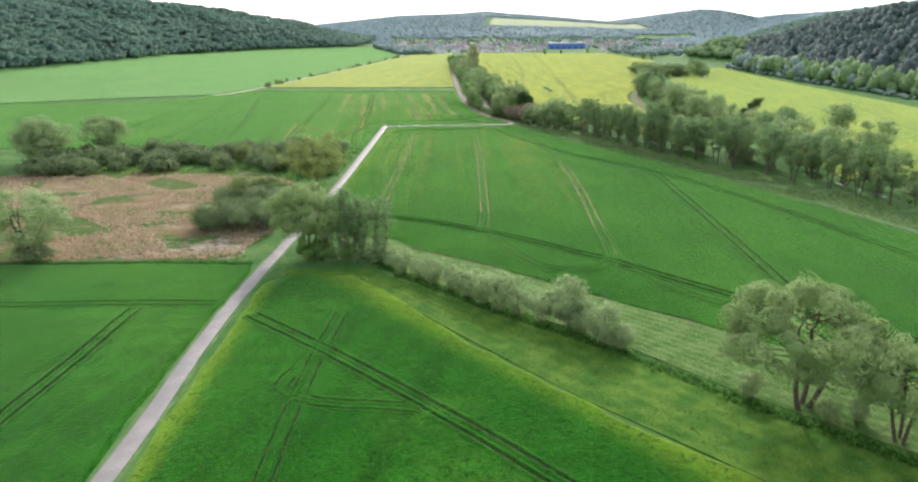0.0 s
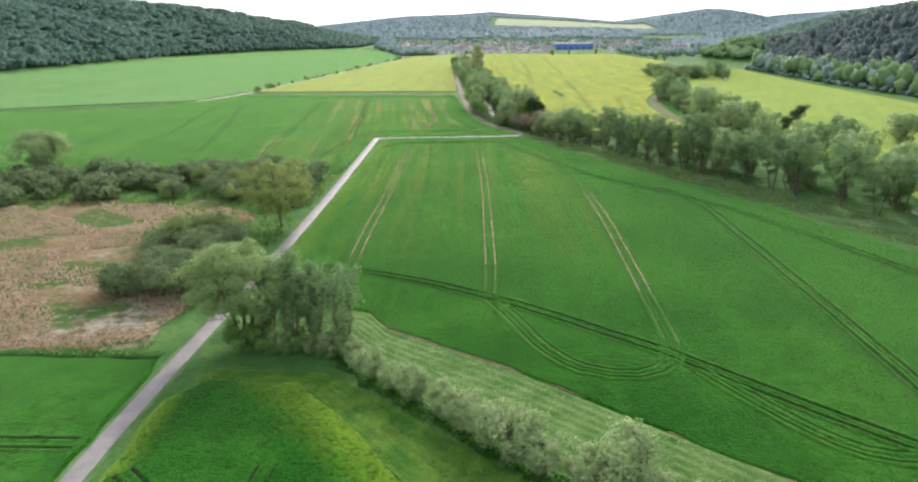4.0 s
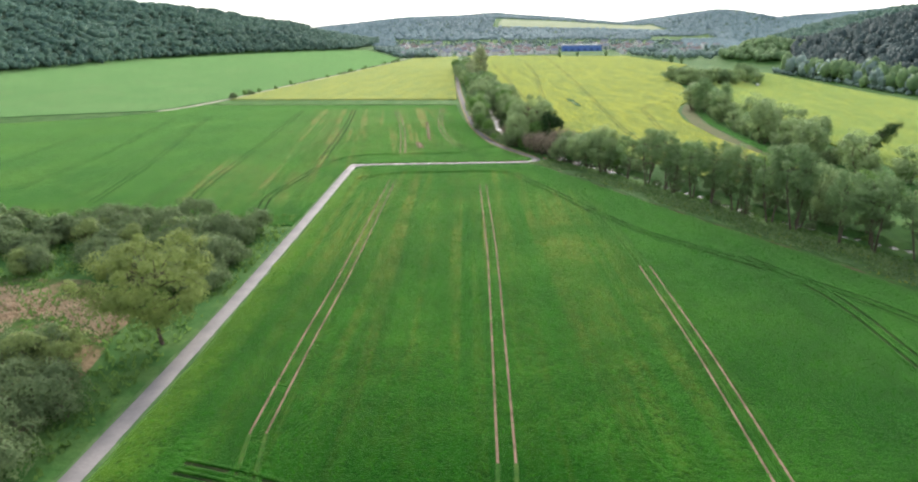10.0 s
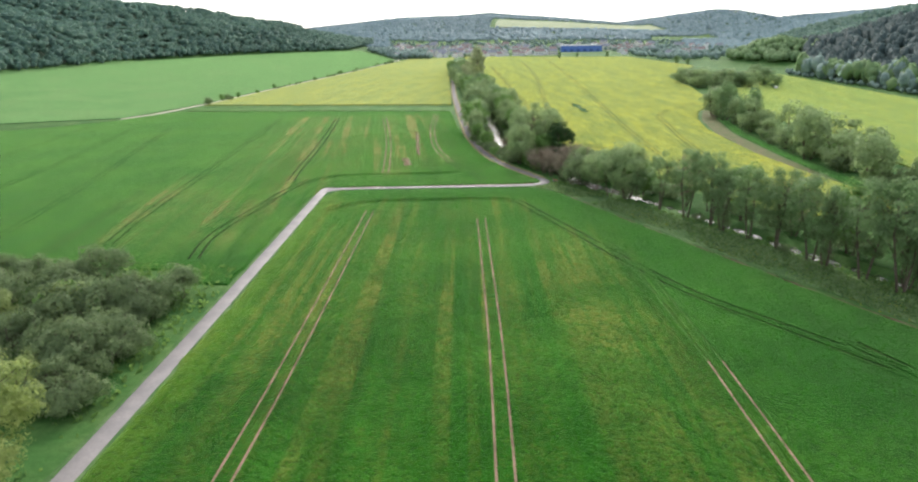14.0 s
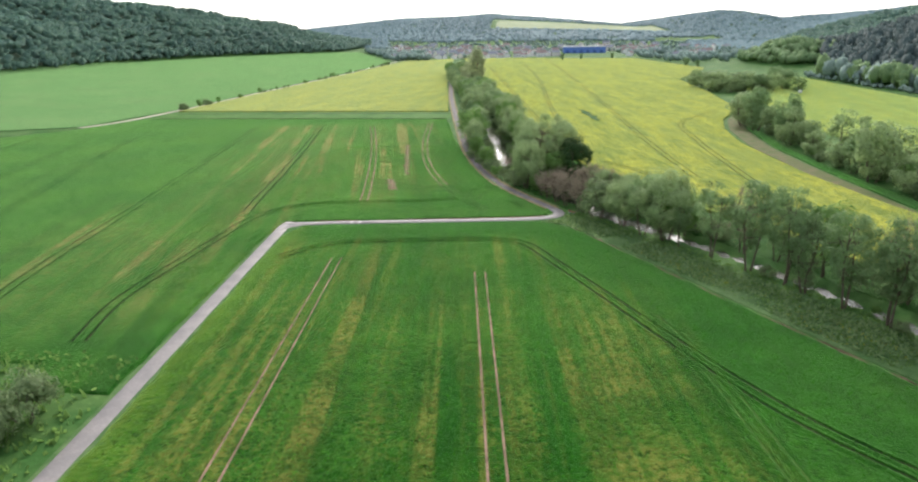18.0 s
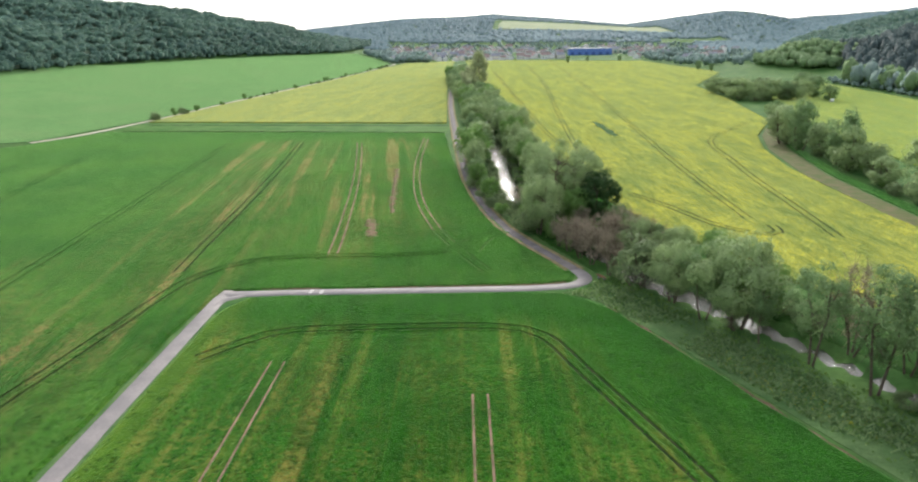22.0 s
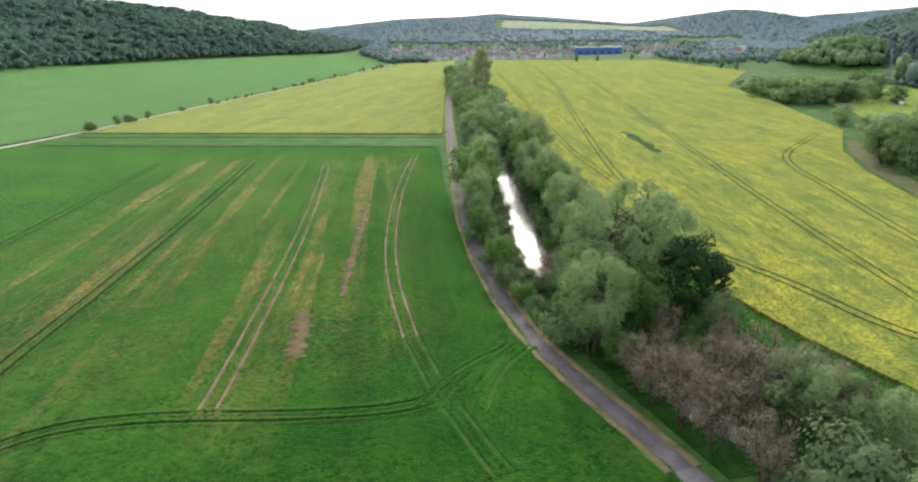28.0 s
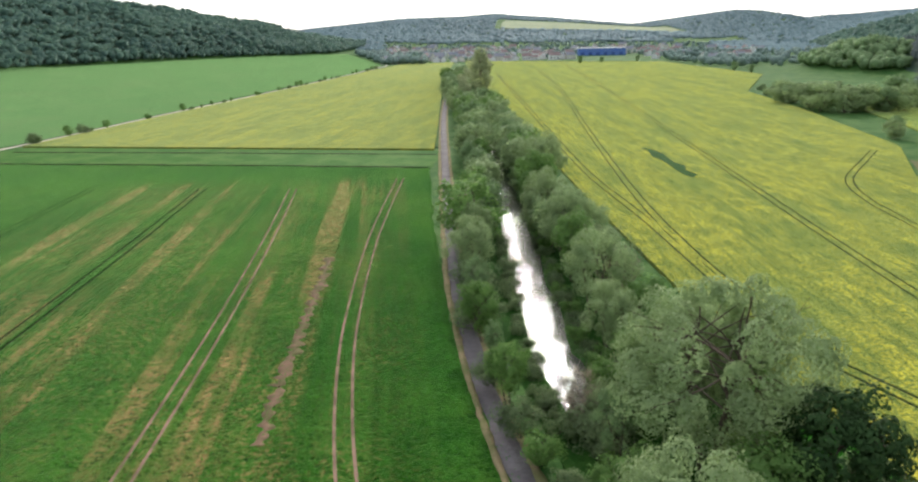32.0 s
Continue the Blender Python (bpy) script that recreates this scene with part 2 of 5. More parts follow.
# Wheat green paled and blued so that the colour holds the distance haze.
M_HAZEWHEAT = crop("young_wheat_hazed", (0.084, 0.165, 0.062), (0.108, 0.192, 0.074), (0.066, 0.138, 0.054), 0.2, pale=0.3, sheen=0.5)
M_RAPE = crop("rape_in_bloom", (0.185, 0.24, 0.05), (0.28, 0.31, 0.065), (0.07, 0.12, 0.026), -0.06, fleck=(0.7, 0.595, 0.055), flecks=0.95, sheen=0.36, bands=(0.125, 0.175, 0.042))
M_RAPE2 = crop("rape_fading", (0.2, 0.255, 0.065), (0.29, 0.33, 0.085), (0.095, 0.15, 0.042), 0.1, fleck=(0.66, 0.53, 0.07), flecks=0.9, sheen=0.42, bands=(0.17, 0.2, 0.065))
M_RAPE3 = crop("meadow_yellow", (0.16, 0.25, 0.05), (0.23, 0.31, 0.06), (0.085, 0.155, 0.03), 0.2, fleck=(0.58, 0.5, 0.05), flecks=0.75, sheen=0.42, bands=(0.12, 0.2, 0.04))
M_HAY = plain("far_meadow", (0.25, 0.3, 0.17), (0.3, 0.34, 0.2), 0.02, 5.0)
M_RUT = plain("bare_rut_soil", (0.3, 0.19, 0.14), (0.14, 0.105, 0.065), 0.22, 9.0, bump=0.6)
# Green-brown rut soil, darkened further for shade between the standing crop.
M_SHADERUT = plain("shaded_rut", (0.008, 0.024, 0.005), (0.036, 0.042, 0.016), 0.3, 7.0, bump=0.6)
M_PATCH = plain("pinkish_soil", (0.2, 0.13, 0.085), (0.11, 0.11, 0.045), 0.5, 7.0, bump=0.6)
M_DARKSOIL = plain("dark_soil", (0.12, 0.085, 0.05), (0.17, 0.12, 0.08), 0.6, 7.0, bump=0.6)
M_FAINT = plain("trodden_crop", (0.03, 0.095, 0.014), (0.07, 0.125, 0.026), 0.4, 7.0, bump=0.6)
M_BARE = plain("stubble_strip", (0.15, 0.135, 0.07), (0.09, 0.125, 0.042), 0.3, 7.0, bump=0.6)
M_PATH = plain("worn_asphalt", (0.25, 0.225, 0.215), (0.2, 0.182, 0.178), 0.3, 12.0, 0.7, 0.2, 0.006, 0.15)
M_PATH2 = plain("dark_asphalt", (0.15, 0.132, 0.132), (0.21, 0.188, 0.183), 0.25, 12.0, 0.8, 0.25, 0.01)
M_GRAVEL = plain("pale_gravel", (0.62, 0.56, 0.46), (0.52, 0.47, 0.36), 0.3, 10.0, 0.9, 0.3, 0.02)
M_SLAB = plain("pale_concrete", (0.5, 0.47, 0.43), (0.42, 0.39, 0.36), 0.8, 8.0, bump=0.3, depth=0.01)
M_EDGE = plain("dry_verge", (0.29, 0.225, 0.125), (0.17, 0.175, 0.07), 0.5, 8.0, 0.9, 0.8, 0.15)
# Dark green that puts the shade of the crowns onto the wood's ground.
M_FLOOR = plain("shaded_forest_floor", (0.05, 0.085, 0.055), (0.07, 0.11, 0.07), 0.05, 6.0, bump=0.6)
M_REED = reed_material()
M_STRAW = leaf("dry_reed", (0.38, 0.275, 0.185), (0.48, 0.37, 0.265), 0.45)
M_BLADE = leaf("grass_blades", (0.1, 0.2, 0.046), (0.17, 0.275, 0.075), 0.55)
M_PALEBLADE = leaf("pale_grass_blades", (0.18, 0.28, 0.11), (0.28, 0.38, 0.175), 0.55)
M_BARK = plain("grey_bark", (0.1, 0.075, 0.055), (0.16, 0.13, 0.1), 2.0, 6.0, bump=0.7, depth=0.03)
M_WILLOW = leaf("willow_leaves", (0.23, 0.325, 0.12), (0.34, 0.435, 0.19), 0.5)
M_SILVER = leaf("silver_willow_leaves", (0.235, 0.33, 0.135), (0.355, 0.45, 0.22), 0.46)
M_ALDER = leaf("alder_leaves", (0.148, 0.242, 0.1), (0.235, 0.34, 0.155), 0.5)
M_OLIVE = leaf("young_maple_leaves", (0.22, 0.28, 0.085), (0.3, 0.36, 0.125), 0.5, vary=0.0)
M_BUSH = leaf("sallow_leaves", (0.125, 0.188, 0.08), (0.215, 0.28, 0.135), 0.46)
M_SALLOW = leaf("yellow_sallow_leaves", (0.205, 0.275, 0.09), (0.31, 0.38, 0.145), 0.46)
M_POPLAR = leaf("poplar_leaves", (0.38, 0.43, 0.23), (0.47, 0.52, 0.31), 0.52)
M_HEDGE = leaf("hedge_leaves", (0.26, 0.35, 0.155), (0.37, 0.455, 0.23), 0.48)
M_FRESH = leaf("fresh_leaves", (0.115, 0.23, 0.055), (0.2, 0.33, 0.095), 0.46)
M_DARK = leaf("dark_leaves", (0.03, 0.07, 0.022), (0.055, 0.105, 0.032), 0.2)
M_TWIG = leaf("budding_twigs", (0.3, 0.25, 0.18), (0.38, 0.32, 0.23), 0.35)
# Hill leaf greens are shifted towards blue to paint in the valley haze.
M_WOOD = leaf("hazed_hill_beeches", (0.092, 0.185, 0.16), (0.155, 0.262, 0.18), 0.5, vary=0.0, grain=0.016)
M_PINE = leaf("hazed_hill_pines", (0.07, 0.11, 0.11), (0.1, 0.14, 0.13), 0.4, vary=0.0, grain=0.03)
M_LIME = leaf("hill_fresh_trees", (0.2, 0.32, 0.15), (0.3, 0.41, 0.2), 0.5, vary=0.0, grain=0.04)
# Pale blue leaf colour carries the haze over the distant hills.
M_FARHAZE = leaf("far_woods", (0.125, 0.225, 0.26), (0.175, 0.285, 0.31), 0.45, vary=0.0, grain=0.006)
# Leaf colour lightened and blued to stand in for haze around the village.
M_GARDEN = leaf("hazed_garden_trees", (0.22, 0.31, 0.28), (0.32, 0.41, 0.36), 0.46, vary=0.0, grain=0.03)
M_WHITE = plain("white_plaster", (0.9, 0.89, 0.87), (0.86, 0.84, 0.81), 0.4, bump=0.1)
M_CREAM = plain("cream_plaster", (0.82, 0.78, 0.7), (0.76, 0.72, 0.64), 0.4, bump=0.1)
M_ROOF = plain("red_tiles", (0.38, 0.27, 0.25), (0.27, 0.21, 0.21), 0.6, bump=0.4)
M_SLATE = plain("grey_slates", (0.26, 0.27, 0.3), (0.34, 0.34, 0.37), 0.6, bump=0.4)
# Blue cladding, lightened in its colour for the haze in front of it.
M_BLUE = plain("hazed_blue_cladding", (0.14, 0.24, 0.6), (0.15, 0.25, 0.55), 0.1, bump=0.1)
M_GATE = plain("dark_blue_gate", (0.05, 0.1, 0.33), (0.06, 0.12, 0.3), 0.3, bump=0.1)
M_GLASS = Nodes("dark_glass").done((0.04, 0.05, 0.06), 0.1, 0.5)


def water_material():
    n = Nodes("river_water")
    ripple = n.noise(1.5, 6.0, (1.0, 0.7, 1.0), rough=0.65)
    n.bump(ripple, 1.0, 0.15)
    return n.done(n.mix(n.noise(0.1), (0.03, 0.035, 0.025), (0.05, 0.05, 0.035)), 0.06, 0.8)


M_WATER = water_material()


# ---- land ----
def smooth(a, b, v):
    t = min(1.0, max(0.0, (v - a) / (b - a)))
    return t * t * (3 - 2 * t)


def lerp(v, table):
    return float(np.interp(v, [p[0] for p in table], [p[1] for p in table]))


FOOT_L = ((400, -440), (1000, -443), (1200, -412), (1425, -344), (1500, -318), (1900, -330), (2600, -500))
FOOT_R = ((100, 268), (600, 264), (800, 262), (1000, 330), (1300, 430), (1800, 560), (2600, 800))
RIDGE = ((-1600, 50), (-853, 46), (-493, 84), (-80, 115), (196, 92), (472, 64), (693, 90), (887, 114), (960, 92), (1010, 62), (1135, 54), (1800, 50))
RIVER = ((170, 112), (205, 102), (236, 79), (256, 64), (270, 57), (286, 50), (299, 44), (313, 36), (335, 23), (352, 13.5), (372, 5), (392, 0.2), (410, -2.0), (430, -3.4),
         (456, -5.0), (500, -8), (560, -13), (612, -16.8), (700, -27), (800, -41), (920, -53))


def river_x(y):
    return lerp(y, RIVER)


def hills(x, y):
    d = max(0.0, lerp(y, FOOT_L) - x)
    ribs = 1 + 0.14 * math.sin(y / 62 + d / 130) + 0.06 * math.sin(y / 27 - d / 70 + 1)
    left = (50 * (1 - math.exp(-d / 95)) * ribs + 0.12 * min(d, 500)) * (1 - 0.72 * smooth(1150, 2050, y))
    d = max(0.0, x - lerp(y, FOOT_R))
    right = (58 * (1 - math.exp(-d / 150)) * (1 + 0.07 * math.sin(y / 75 + d / 90)) + 0.06 * min(d, 500)) * smooth(-200, 300, y)
    right += 22 * math.exp(-(((x - 306) / 40) ** 2) - ((y - 985) / 60) ** 2)
    far = lerp(x, RIDGE) * smooth(1700, 3400, y)
    return max(left, right, far, 0.0)


def gz(x, y):
    z = 0.009 * max(0.0, min(y, 2200) - 600) + 0.05 * max(0.0, min(-x - 195, 250.0)) * smooth(430, 620, y)
    return z + hills(x, y)


def carve(x, y):
    if 165 < y < 900 and abs(x - river_x(y)) < 30:
        slope = (river_x(y + 2) - river_x(y - 2)) / 4
        d = abs(x - river_x(y)) / math.hypot(1, slope)
        k = 0.37 + 0.63 * smooth(302, 338, y)
        return -1.5 * (1 - smooth(2.2 * k, 4.0 * k, d))
    return 0.0


def mesh_ob(name, verts, faces, material, parent=None, shade=False):
    me = bpy.data.meshes.new(name)
    verts = np.asarray(verts, np.float32).reshape(-1, 3)
    if isinstance(faces, np.ndarray):
        k = faces.shape[1]
        me.vertices.add(len(verts))
        me.vertices.foreach_set("co", verts.ravel())
        me.loops.add(faces.size)
        me.loops.foreach_set("vertex_index", faces.astype(np.int32).ravel())
        me.polygons.add(len(faces))
        me.polygons.foreach_set("loop_start", np.arange(0, faces.size, k, dtype=np.int32))
        me.polygons.foreach_set("loop_total", np.full(len(faces), k, np.int32))
        me.update(calc_edges=True)
    else:
        me.from_pydata(verts.tolist(), [], faces)
    me.materials.append(material)
    if shade:
        me.polygons.foreach_set("use_smooth", np.ones(len(me.polygons), bool))
    ob = new(name, me)
    if parent:
        ob.parent = parent
    return ob


def soft_normals(me, normals):
    """Shading normals of a mesh, point by point."""
    layer = me.attributes.new("custom_normal", "FLOAT_VECTOR", "POINT")
    layer.data.foreach_set("vector", np.asarray(normals, np.float32).ravel())


def build_ground():
    xs = np.unique(np.r_[np.arange(-2400, -200, 40), np.arange(-640, -60, 16), np.arange(-60, 125, 2.0), np.arange(125, 600, 16), np.arange(600, 2401, 40)].round(2))
    ys = np.unique(np.r_[np.arange(-260, 160, 14), np.arange(160, 350, 2.0), np.arange(350, 640, 4.0), np.arange(640, 960, 10), np.arange(960, 2200, 24), np.arange(2200, 4600, 60)].round(2))
    verts = [(x, y, gz(x, y) + carve(x, y)) for y in ys for x in xs]
    w = len(xs)
    i = np.arange(len(ys) - 1)[:, None] * w + np.arange(w - 1)[None]
    faces = np.stack([i, i + 1, i + w + 1, i + w], -1).reshape(-1, 4)
    tagged(mesh_ob("ground", verts, faces, M_GRASS, shade=True), "rough green grassland of the valley floor", "ground", kind="structure")


build_ground()


def curve_points(pts, step):
    """A smooth line through the points, with a point about every step metres."""
    p = np.array(pts, float)
    p = np.vstack([2 * p[0] - p[1], p, 2 * p[-1] - p[-2]])
    out = []
    for k in range(1, len(p) - 2):
        n = max(1, int(np.linalg.norm(p[k + 1] - p[k]) / step))
        t = np.arange(n)[:, None] / n
        a, b, c, d = p[k - 1 : k + 3]
        out.append(0.5 * (2 * b + (c - a) * t + (2 * a - 5 * b + 4 * c - d) * t**2 + (3 * b - a - 3 * c + d) * t**3))
    return np.vstack(out + [p[-2:-1]])


def sides(p):
    d = np.gradient(p, axis=0)
    d /= np.linalg.norm(d, axis=1, keepdims=True) + 1e-9
    return np.stack([d[:, 1], -d[:, 0]], 1)


def band(p, profile, base=0.0):
    """Verts and faces of a strip along p with the cross-section profile of (offset, height)."""
    n, k = sides(p), len(profile)
    verts = [(*(q + s * o), gz(*q) + base + h) for q, s in zip(p, n) for o, h in profile]
    i = np.arange(len(p) - 1)[:, None] * k + np.arange(k - 1)[None]
    return verts, np.stack([i, i + 1, i + k + 1, i + k], -1).reshape(-1, 4)


def strip(name, pts, width, material, label, category, height=0.05, step=3.0, ragged=0.0, seed=1, kind="structure"):
    p = curve_points(pts, step)
    rng = np.random.default_rng(seed)
    n = sides(p)
    j = rng.normal(0, ragged, (len(p), 2))
    verts = []
    for q, s, (a, b) in zip(p, n, j):
        z = gz(*q)
        for o, h in ((-width / 2 - 0.12 + a, -0.06), (-width / 2 + a, height), (0.0, height + 0.03), (width / 2 + b, height), (width / 2 + 0.12 + b, -0.06)):
            verts.append((*(q + s * o), z + h))
    i = np.arange(len(p) - 1)[:, None] * 5 + np.arange(4)[None]
    faces = np.stack([i, i + 1, i + 6, i + 5], -1).reshape(-1, 4)
    return tagged(mesh_ob(name, verts, faces, material), label, category, kind=kind)


def field(name, outline, height, material, label, category="field", seed=3, skirt=0.75):
    """A crop on flat ground: its top stands height above the soil, with an uneven edge."""
    rng = np.random.default_rng(seed)
    pts = []
    for a, b in zip(outline, outline[1:] + outline[:1]):
        a, b = np.array(a, float), np.array(b, float)
        n = max(1, int(np.linalg.norm(b - a) / 3.5))
        for k in range(n):
            pts.append(a + (b - a) * k / n + rng.normal(0, 0.22, 2))
    bm = bmesh.new()
    top = [bm.verts.new((*p, height)) for p in pts]
    q = np.array(pts)
    side = np.roll(q, -1, 0) - np.roll(q, 1, 0)
    area = np.sum(q[:, 0] * np.roll(q[:, 1], -1) - np.roll(q[:, 0], -1) * q[:, 1])
    out = np.stack([side[:, 1], -side[:, 0]], 1) * np.sign(area) / (np.linalg.norm(side, axis=1, keepdims=True) + 1e-9)
    low = [bm.verts.new((*p, -0.02)) for p in q + out * skirt]
    f = bm.faces.new(top)
    if f.normal.z < 0:
        f.normal_flip()
    for k in range(len(pts)):
        m = (k + 1) % len(pts)
        bm.faces.new((top[k], low[k], low[m], top[m]))
    bmesh.ops.triangulate(bm, faces=[f])
    bmesh.ops.recalc_face_normals(bm, faces=bm.faces)
    me = bpy.data.meshes.new(name)
    bm.to_mesh(me)
    bm.free()
    me.materials.append(material)
    return tagged(new(name, me), label, category, kind="structure")


def loft(name, left, right, height, material, label, category="field", rows=70, cols=24, ridges=0, swell=0.12):
    """A field on sloping ground between two side lines with as many points each; ridges run along it."""
    left, right = np.array(left, float), np.array(right, float)
    t = np.linspace(0, len(left) - 1, rows)
    k = np.arange(len(left))
    l = np.stack([np.interp(t, k, left[:, i]) for i in (0, 1)], 1)
    r = np.stack([np.interp(t, k, right[:, i]) for i in (0, 1)], 1)
    verts = []
    for a, b in zip(l, r):
        for u in np.linspace(0, 1, cols):
            p = a + (b - a) * u
            wave = swell * (math.sin(2 * math.pi * ridges * u + 1.2 * math.sin(0.17 * p[1] + 5 * u)) + 0.8 * noise.noise(Vector((p[0] * 0.8, p[1] * 0.8, 0)))) if ridges else 0.0
            verts.append((p[0], p[1], gz(*p) + height + max(wave, -height * 0.8)))
    i = np.arange(rows - 1)[:, None] * cols + np.arange(cols - 1)[None]
    faces = np.stack([i, i + 1, i + cols + 1, i + cols], -1).reshape(-1, 4).tolist()
    edge = [k for k in range(cols)] + [k * cols + cols - 1 for k in range(1, rows)] + [rows * cols - 1 - k for k in range(1, cols)] + [k * cols for k in range(rows - 2, 0, -1)]
    n = len(verts)
    verts += [(verts[e][0], verts[e][1], verts[e][2] - height - 0.2) for e in edge]
    for k in range(len(edge)):
        m = (k + 1) % len(edge)
        faces.append((edge[k], n + k, n + m, edge[m]))
    return tagged(mesh_ob(name, verts, faces, material), label, category, kind="structure")


PATH_LINE = [(-24.2, -90), (-28.8, -20), (-33.1, 52), (-36.2, 81), (-38.0, 104), (-39.1, 136), (-41.8, 204), (-48.7, 316)]


def path_x(y):
    return lerp(y, [(b, a) for a, b in PATH_LINE])


CROP = 0.22
field("wheat_field_main", [(-37.2, 146), (-26, 141), (-16, 137), (-12, 130.5), (6, 118.5), (20.6, 106.5), (29, 99), (39, 91.5), (62, 73), (95, 45), (130, 30), (118, 80), (96, 138), (86, 166), (77, 186), (69, 208), (60, 228),
      (53, 240.5), (46, 253.5), (41.5, 262.5), (32, 281), (21.5, 303.5), (13, 321), (7, 326.6), (0, 326.9), (-14, 325.8), (-38, 323.9), (-44, 322.4), (-46.4, 318), (-46.2, 310), (-39.8, 206), (-37.3, 155)],
      CROP, M_WHEAT, "bright green young wheat with wheel tracks and ochre streaks")
field("wheat_field_near", [(-30.3, 52), (-34, 94), (-35.2, 108), (-32, 113), (-21, 113), (-14, 106), (-8, 97.5), (2, 84.5), (10, 76), (16.5, 69), (22, 63), (28, 58), (60, 30), (95, -10), (70, -90), (-20, -90), (-26, -20)],
      CROP, M_WHEAT5, "dense dark green young wheat with yellowish edges beside the farm track")
field("wheat_field_west", [(-35.6, 52), (-38.6, 81), (-41.4, 118.5), (-60, 118.6), (-92, 116.5), (-140, 114), (-230, 111), (-230, -90), (-27, -90), (-31, -20)],
      CROP, M_WHEAT3, "green young wheat between farm track and reed bed")
field("wheat_field_far", [(-51.2, 318), (-48.4, 268), (-46.6, 249), (-52, 249), (-60, 256), (-100, 257), (-150, 258), (-330, 259), (-640, 266), (-640, 425), (-335, 436), (-256, 443), (-222, 462), (-201, 494), (-194, 520), (-190, 535), (-100, 531), (-31, 526),
      (-23.0, 462), (-18.3, 432), (-13.7, 405), (-7.5, 378), (-0.1, 357.2), (5.3, 345), (8.4, 339.6), (9.2, 336.4), (8.0, 333.8), (4.5, 332.2), (-14, 330.2), (-36, 328.2), (-50.5, 326.6)],
      CROP, M_WHEAT2, "young wheat worn to ochre bare streaks with wheel tracks")
field("grass_headland", [(-191, 536), (-100, 532), (-30.5, 527), (-30.5, 560), (-110, 566), (-186, 571)], 0.12, M_HEADLAND, "green grass strip at the edge of a rape field", "grass strip")
# Dark lines by the crop edges, the shade of standing crop as colour.
for k, y in enumerate((528.5, 552.5, 568)):
    strip("field_edge", [(-184, y + 8), (-107, y + 4.5), (-31, y)], 1.6 if k else 1.0, M_SHADERUT, "dark strip along the grass, crop shade put into its colour", "furrow", CROP + 0.02 if k == 0 else 0.16, 3.0, 0.3, 40 + k)
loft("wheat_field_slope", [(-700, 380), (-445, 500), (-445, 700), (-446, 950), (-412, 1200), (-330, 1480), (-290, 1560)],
     [(-336, 440), (-204, 500), (-194.5, 580), (-186, 760), (-170, 1010), (-170, 1215), (-205, 1335)], 0.4, M_HAZEWHEAT, "smooth green wheat rising to the wooded hill, haze in its colour")
loft("rape_field_west", [(-189, 572), (-189, 600), (-179, 760), (-164, 1000), (-150, 1245)], [(-33, 562), (-36, 600), (-50, 760), (-68, 1000), (-84, 1290)], 0.6, M_RAPE2, "yellow-green rape in fading bloom")
loft("rape_field_east", [(62, 297), (38, 352), (31, 367), (25, 386), (19, 420), (13, 470), (6, 540), (-1, 612), (-12, 700), (-26, 800), (-38, 920), (-70, 1310)],
     [(97, 288), (87, 345), (84, 378), (84, 410), (84.5, 440), (90, 478), (99, 512), (122, 565), (136, 680), (142, 785), (208, 955), (180, 1225)], 0.6, M_RAPE, "rape field in bright yellow bloom", rows=120)
loft("meadow_east", [(106, 200), (118, 300), (122, 400), (130, 520), (152, 620), (165, 700), (190, 800)], [(215, 200), (228, 300), (234, 400), (238, 520), (240, 620), (243, 700), (245, 800)], 0.5, M_RAPE3, "yellow-green field beyond the stream trees")
loft("bare_strip", [(84.5, 330), (85, 380), (85.5, 430), (92, 478), (101, 512), (112, 540)], [(91, 330), (90.5, 380), (92, 430), (99, 478), (106, 508), (114, 536)], 0.1, M_BARE, "brown bare strip along the rape field", rows=60, cols=6)
loft("green_strip", [(92, 330), (91.5, 380), (93, 430), (100, 478), (107, 508)], [(97, 330), (95.5, 380), (97, 430), (103.5, 478), (110, 506)], 0.12, M_WHEAT3, "lush green grass strip beside stream trees", "grass strip", rows=60, cols=6)
loft("riverside_verge", [(96, 142), (87, 168), (70, 212), (54, 243), (42.5, 263), (22.5, 304), (14, 321.5), (9.5, 327)], [(112, 155), (98, 190), (77, 226), (60, 250), (50, 275), (34, 306), (20, 328), (13.5, 333)], 0.06, M_VERGE, "rough grass bank with yellow flowers", "grass bank", rows=90, cols=8)
loft("hedge_meadow", [(-28, 139), (-16, 136), (-12, 129.5), (6, 117.5), (20.6, 105.5), (39, 90.5), (62, 72), (95, 44)], [(-28, 127), (-18, 122), (-10, 114), (9, 97), (22, 87), (36, 72), (52, 58), (80, 30)], 0.16, M_PALE, "pale rough meadow strip in rows beside the hedge", "grass strip", rows=120, cols=91, ridges=9, swell=0.05)
loft("ditch_meadow", [(-34, 116), (-18, 116), (-10, 110), (8, 94), (22, 83), (35, 69), (50, 56), (80, 26)], [(-33, 112.4), (-20, 112.6), (-9, 99), (3, 85), (17, 69.5), (28, 59), (40, 47), (66, 22)], 0.14, M_MEADOW, "rough grass strip between wheat and ditch", "grass strip", rows=120, cols=61, ridges=5, swell=0.045)
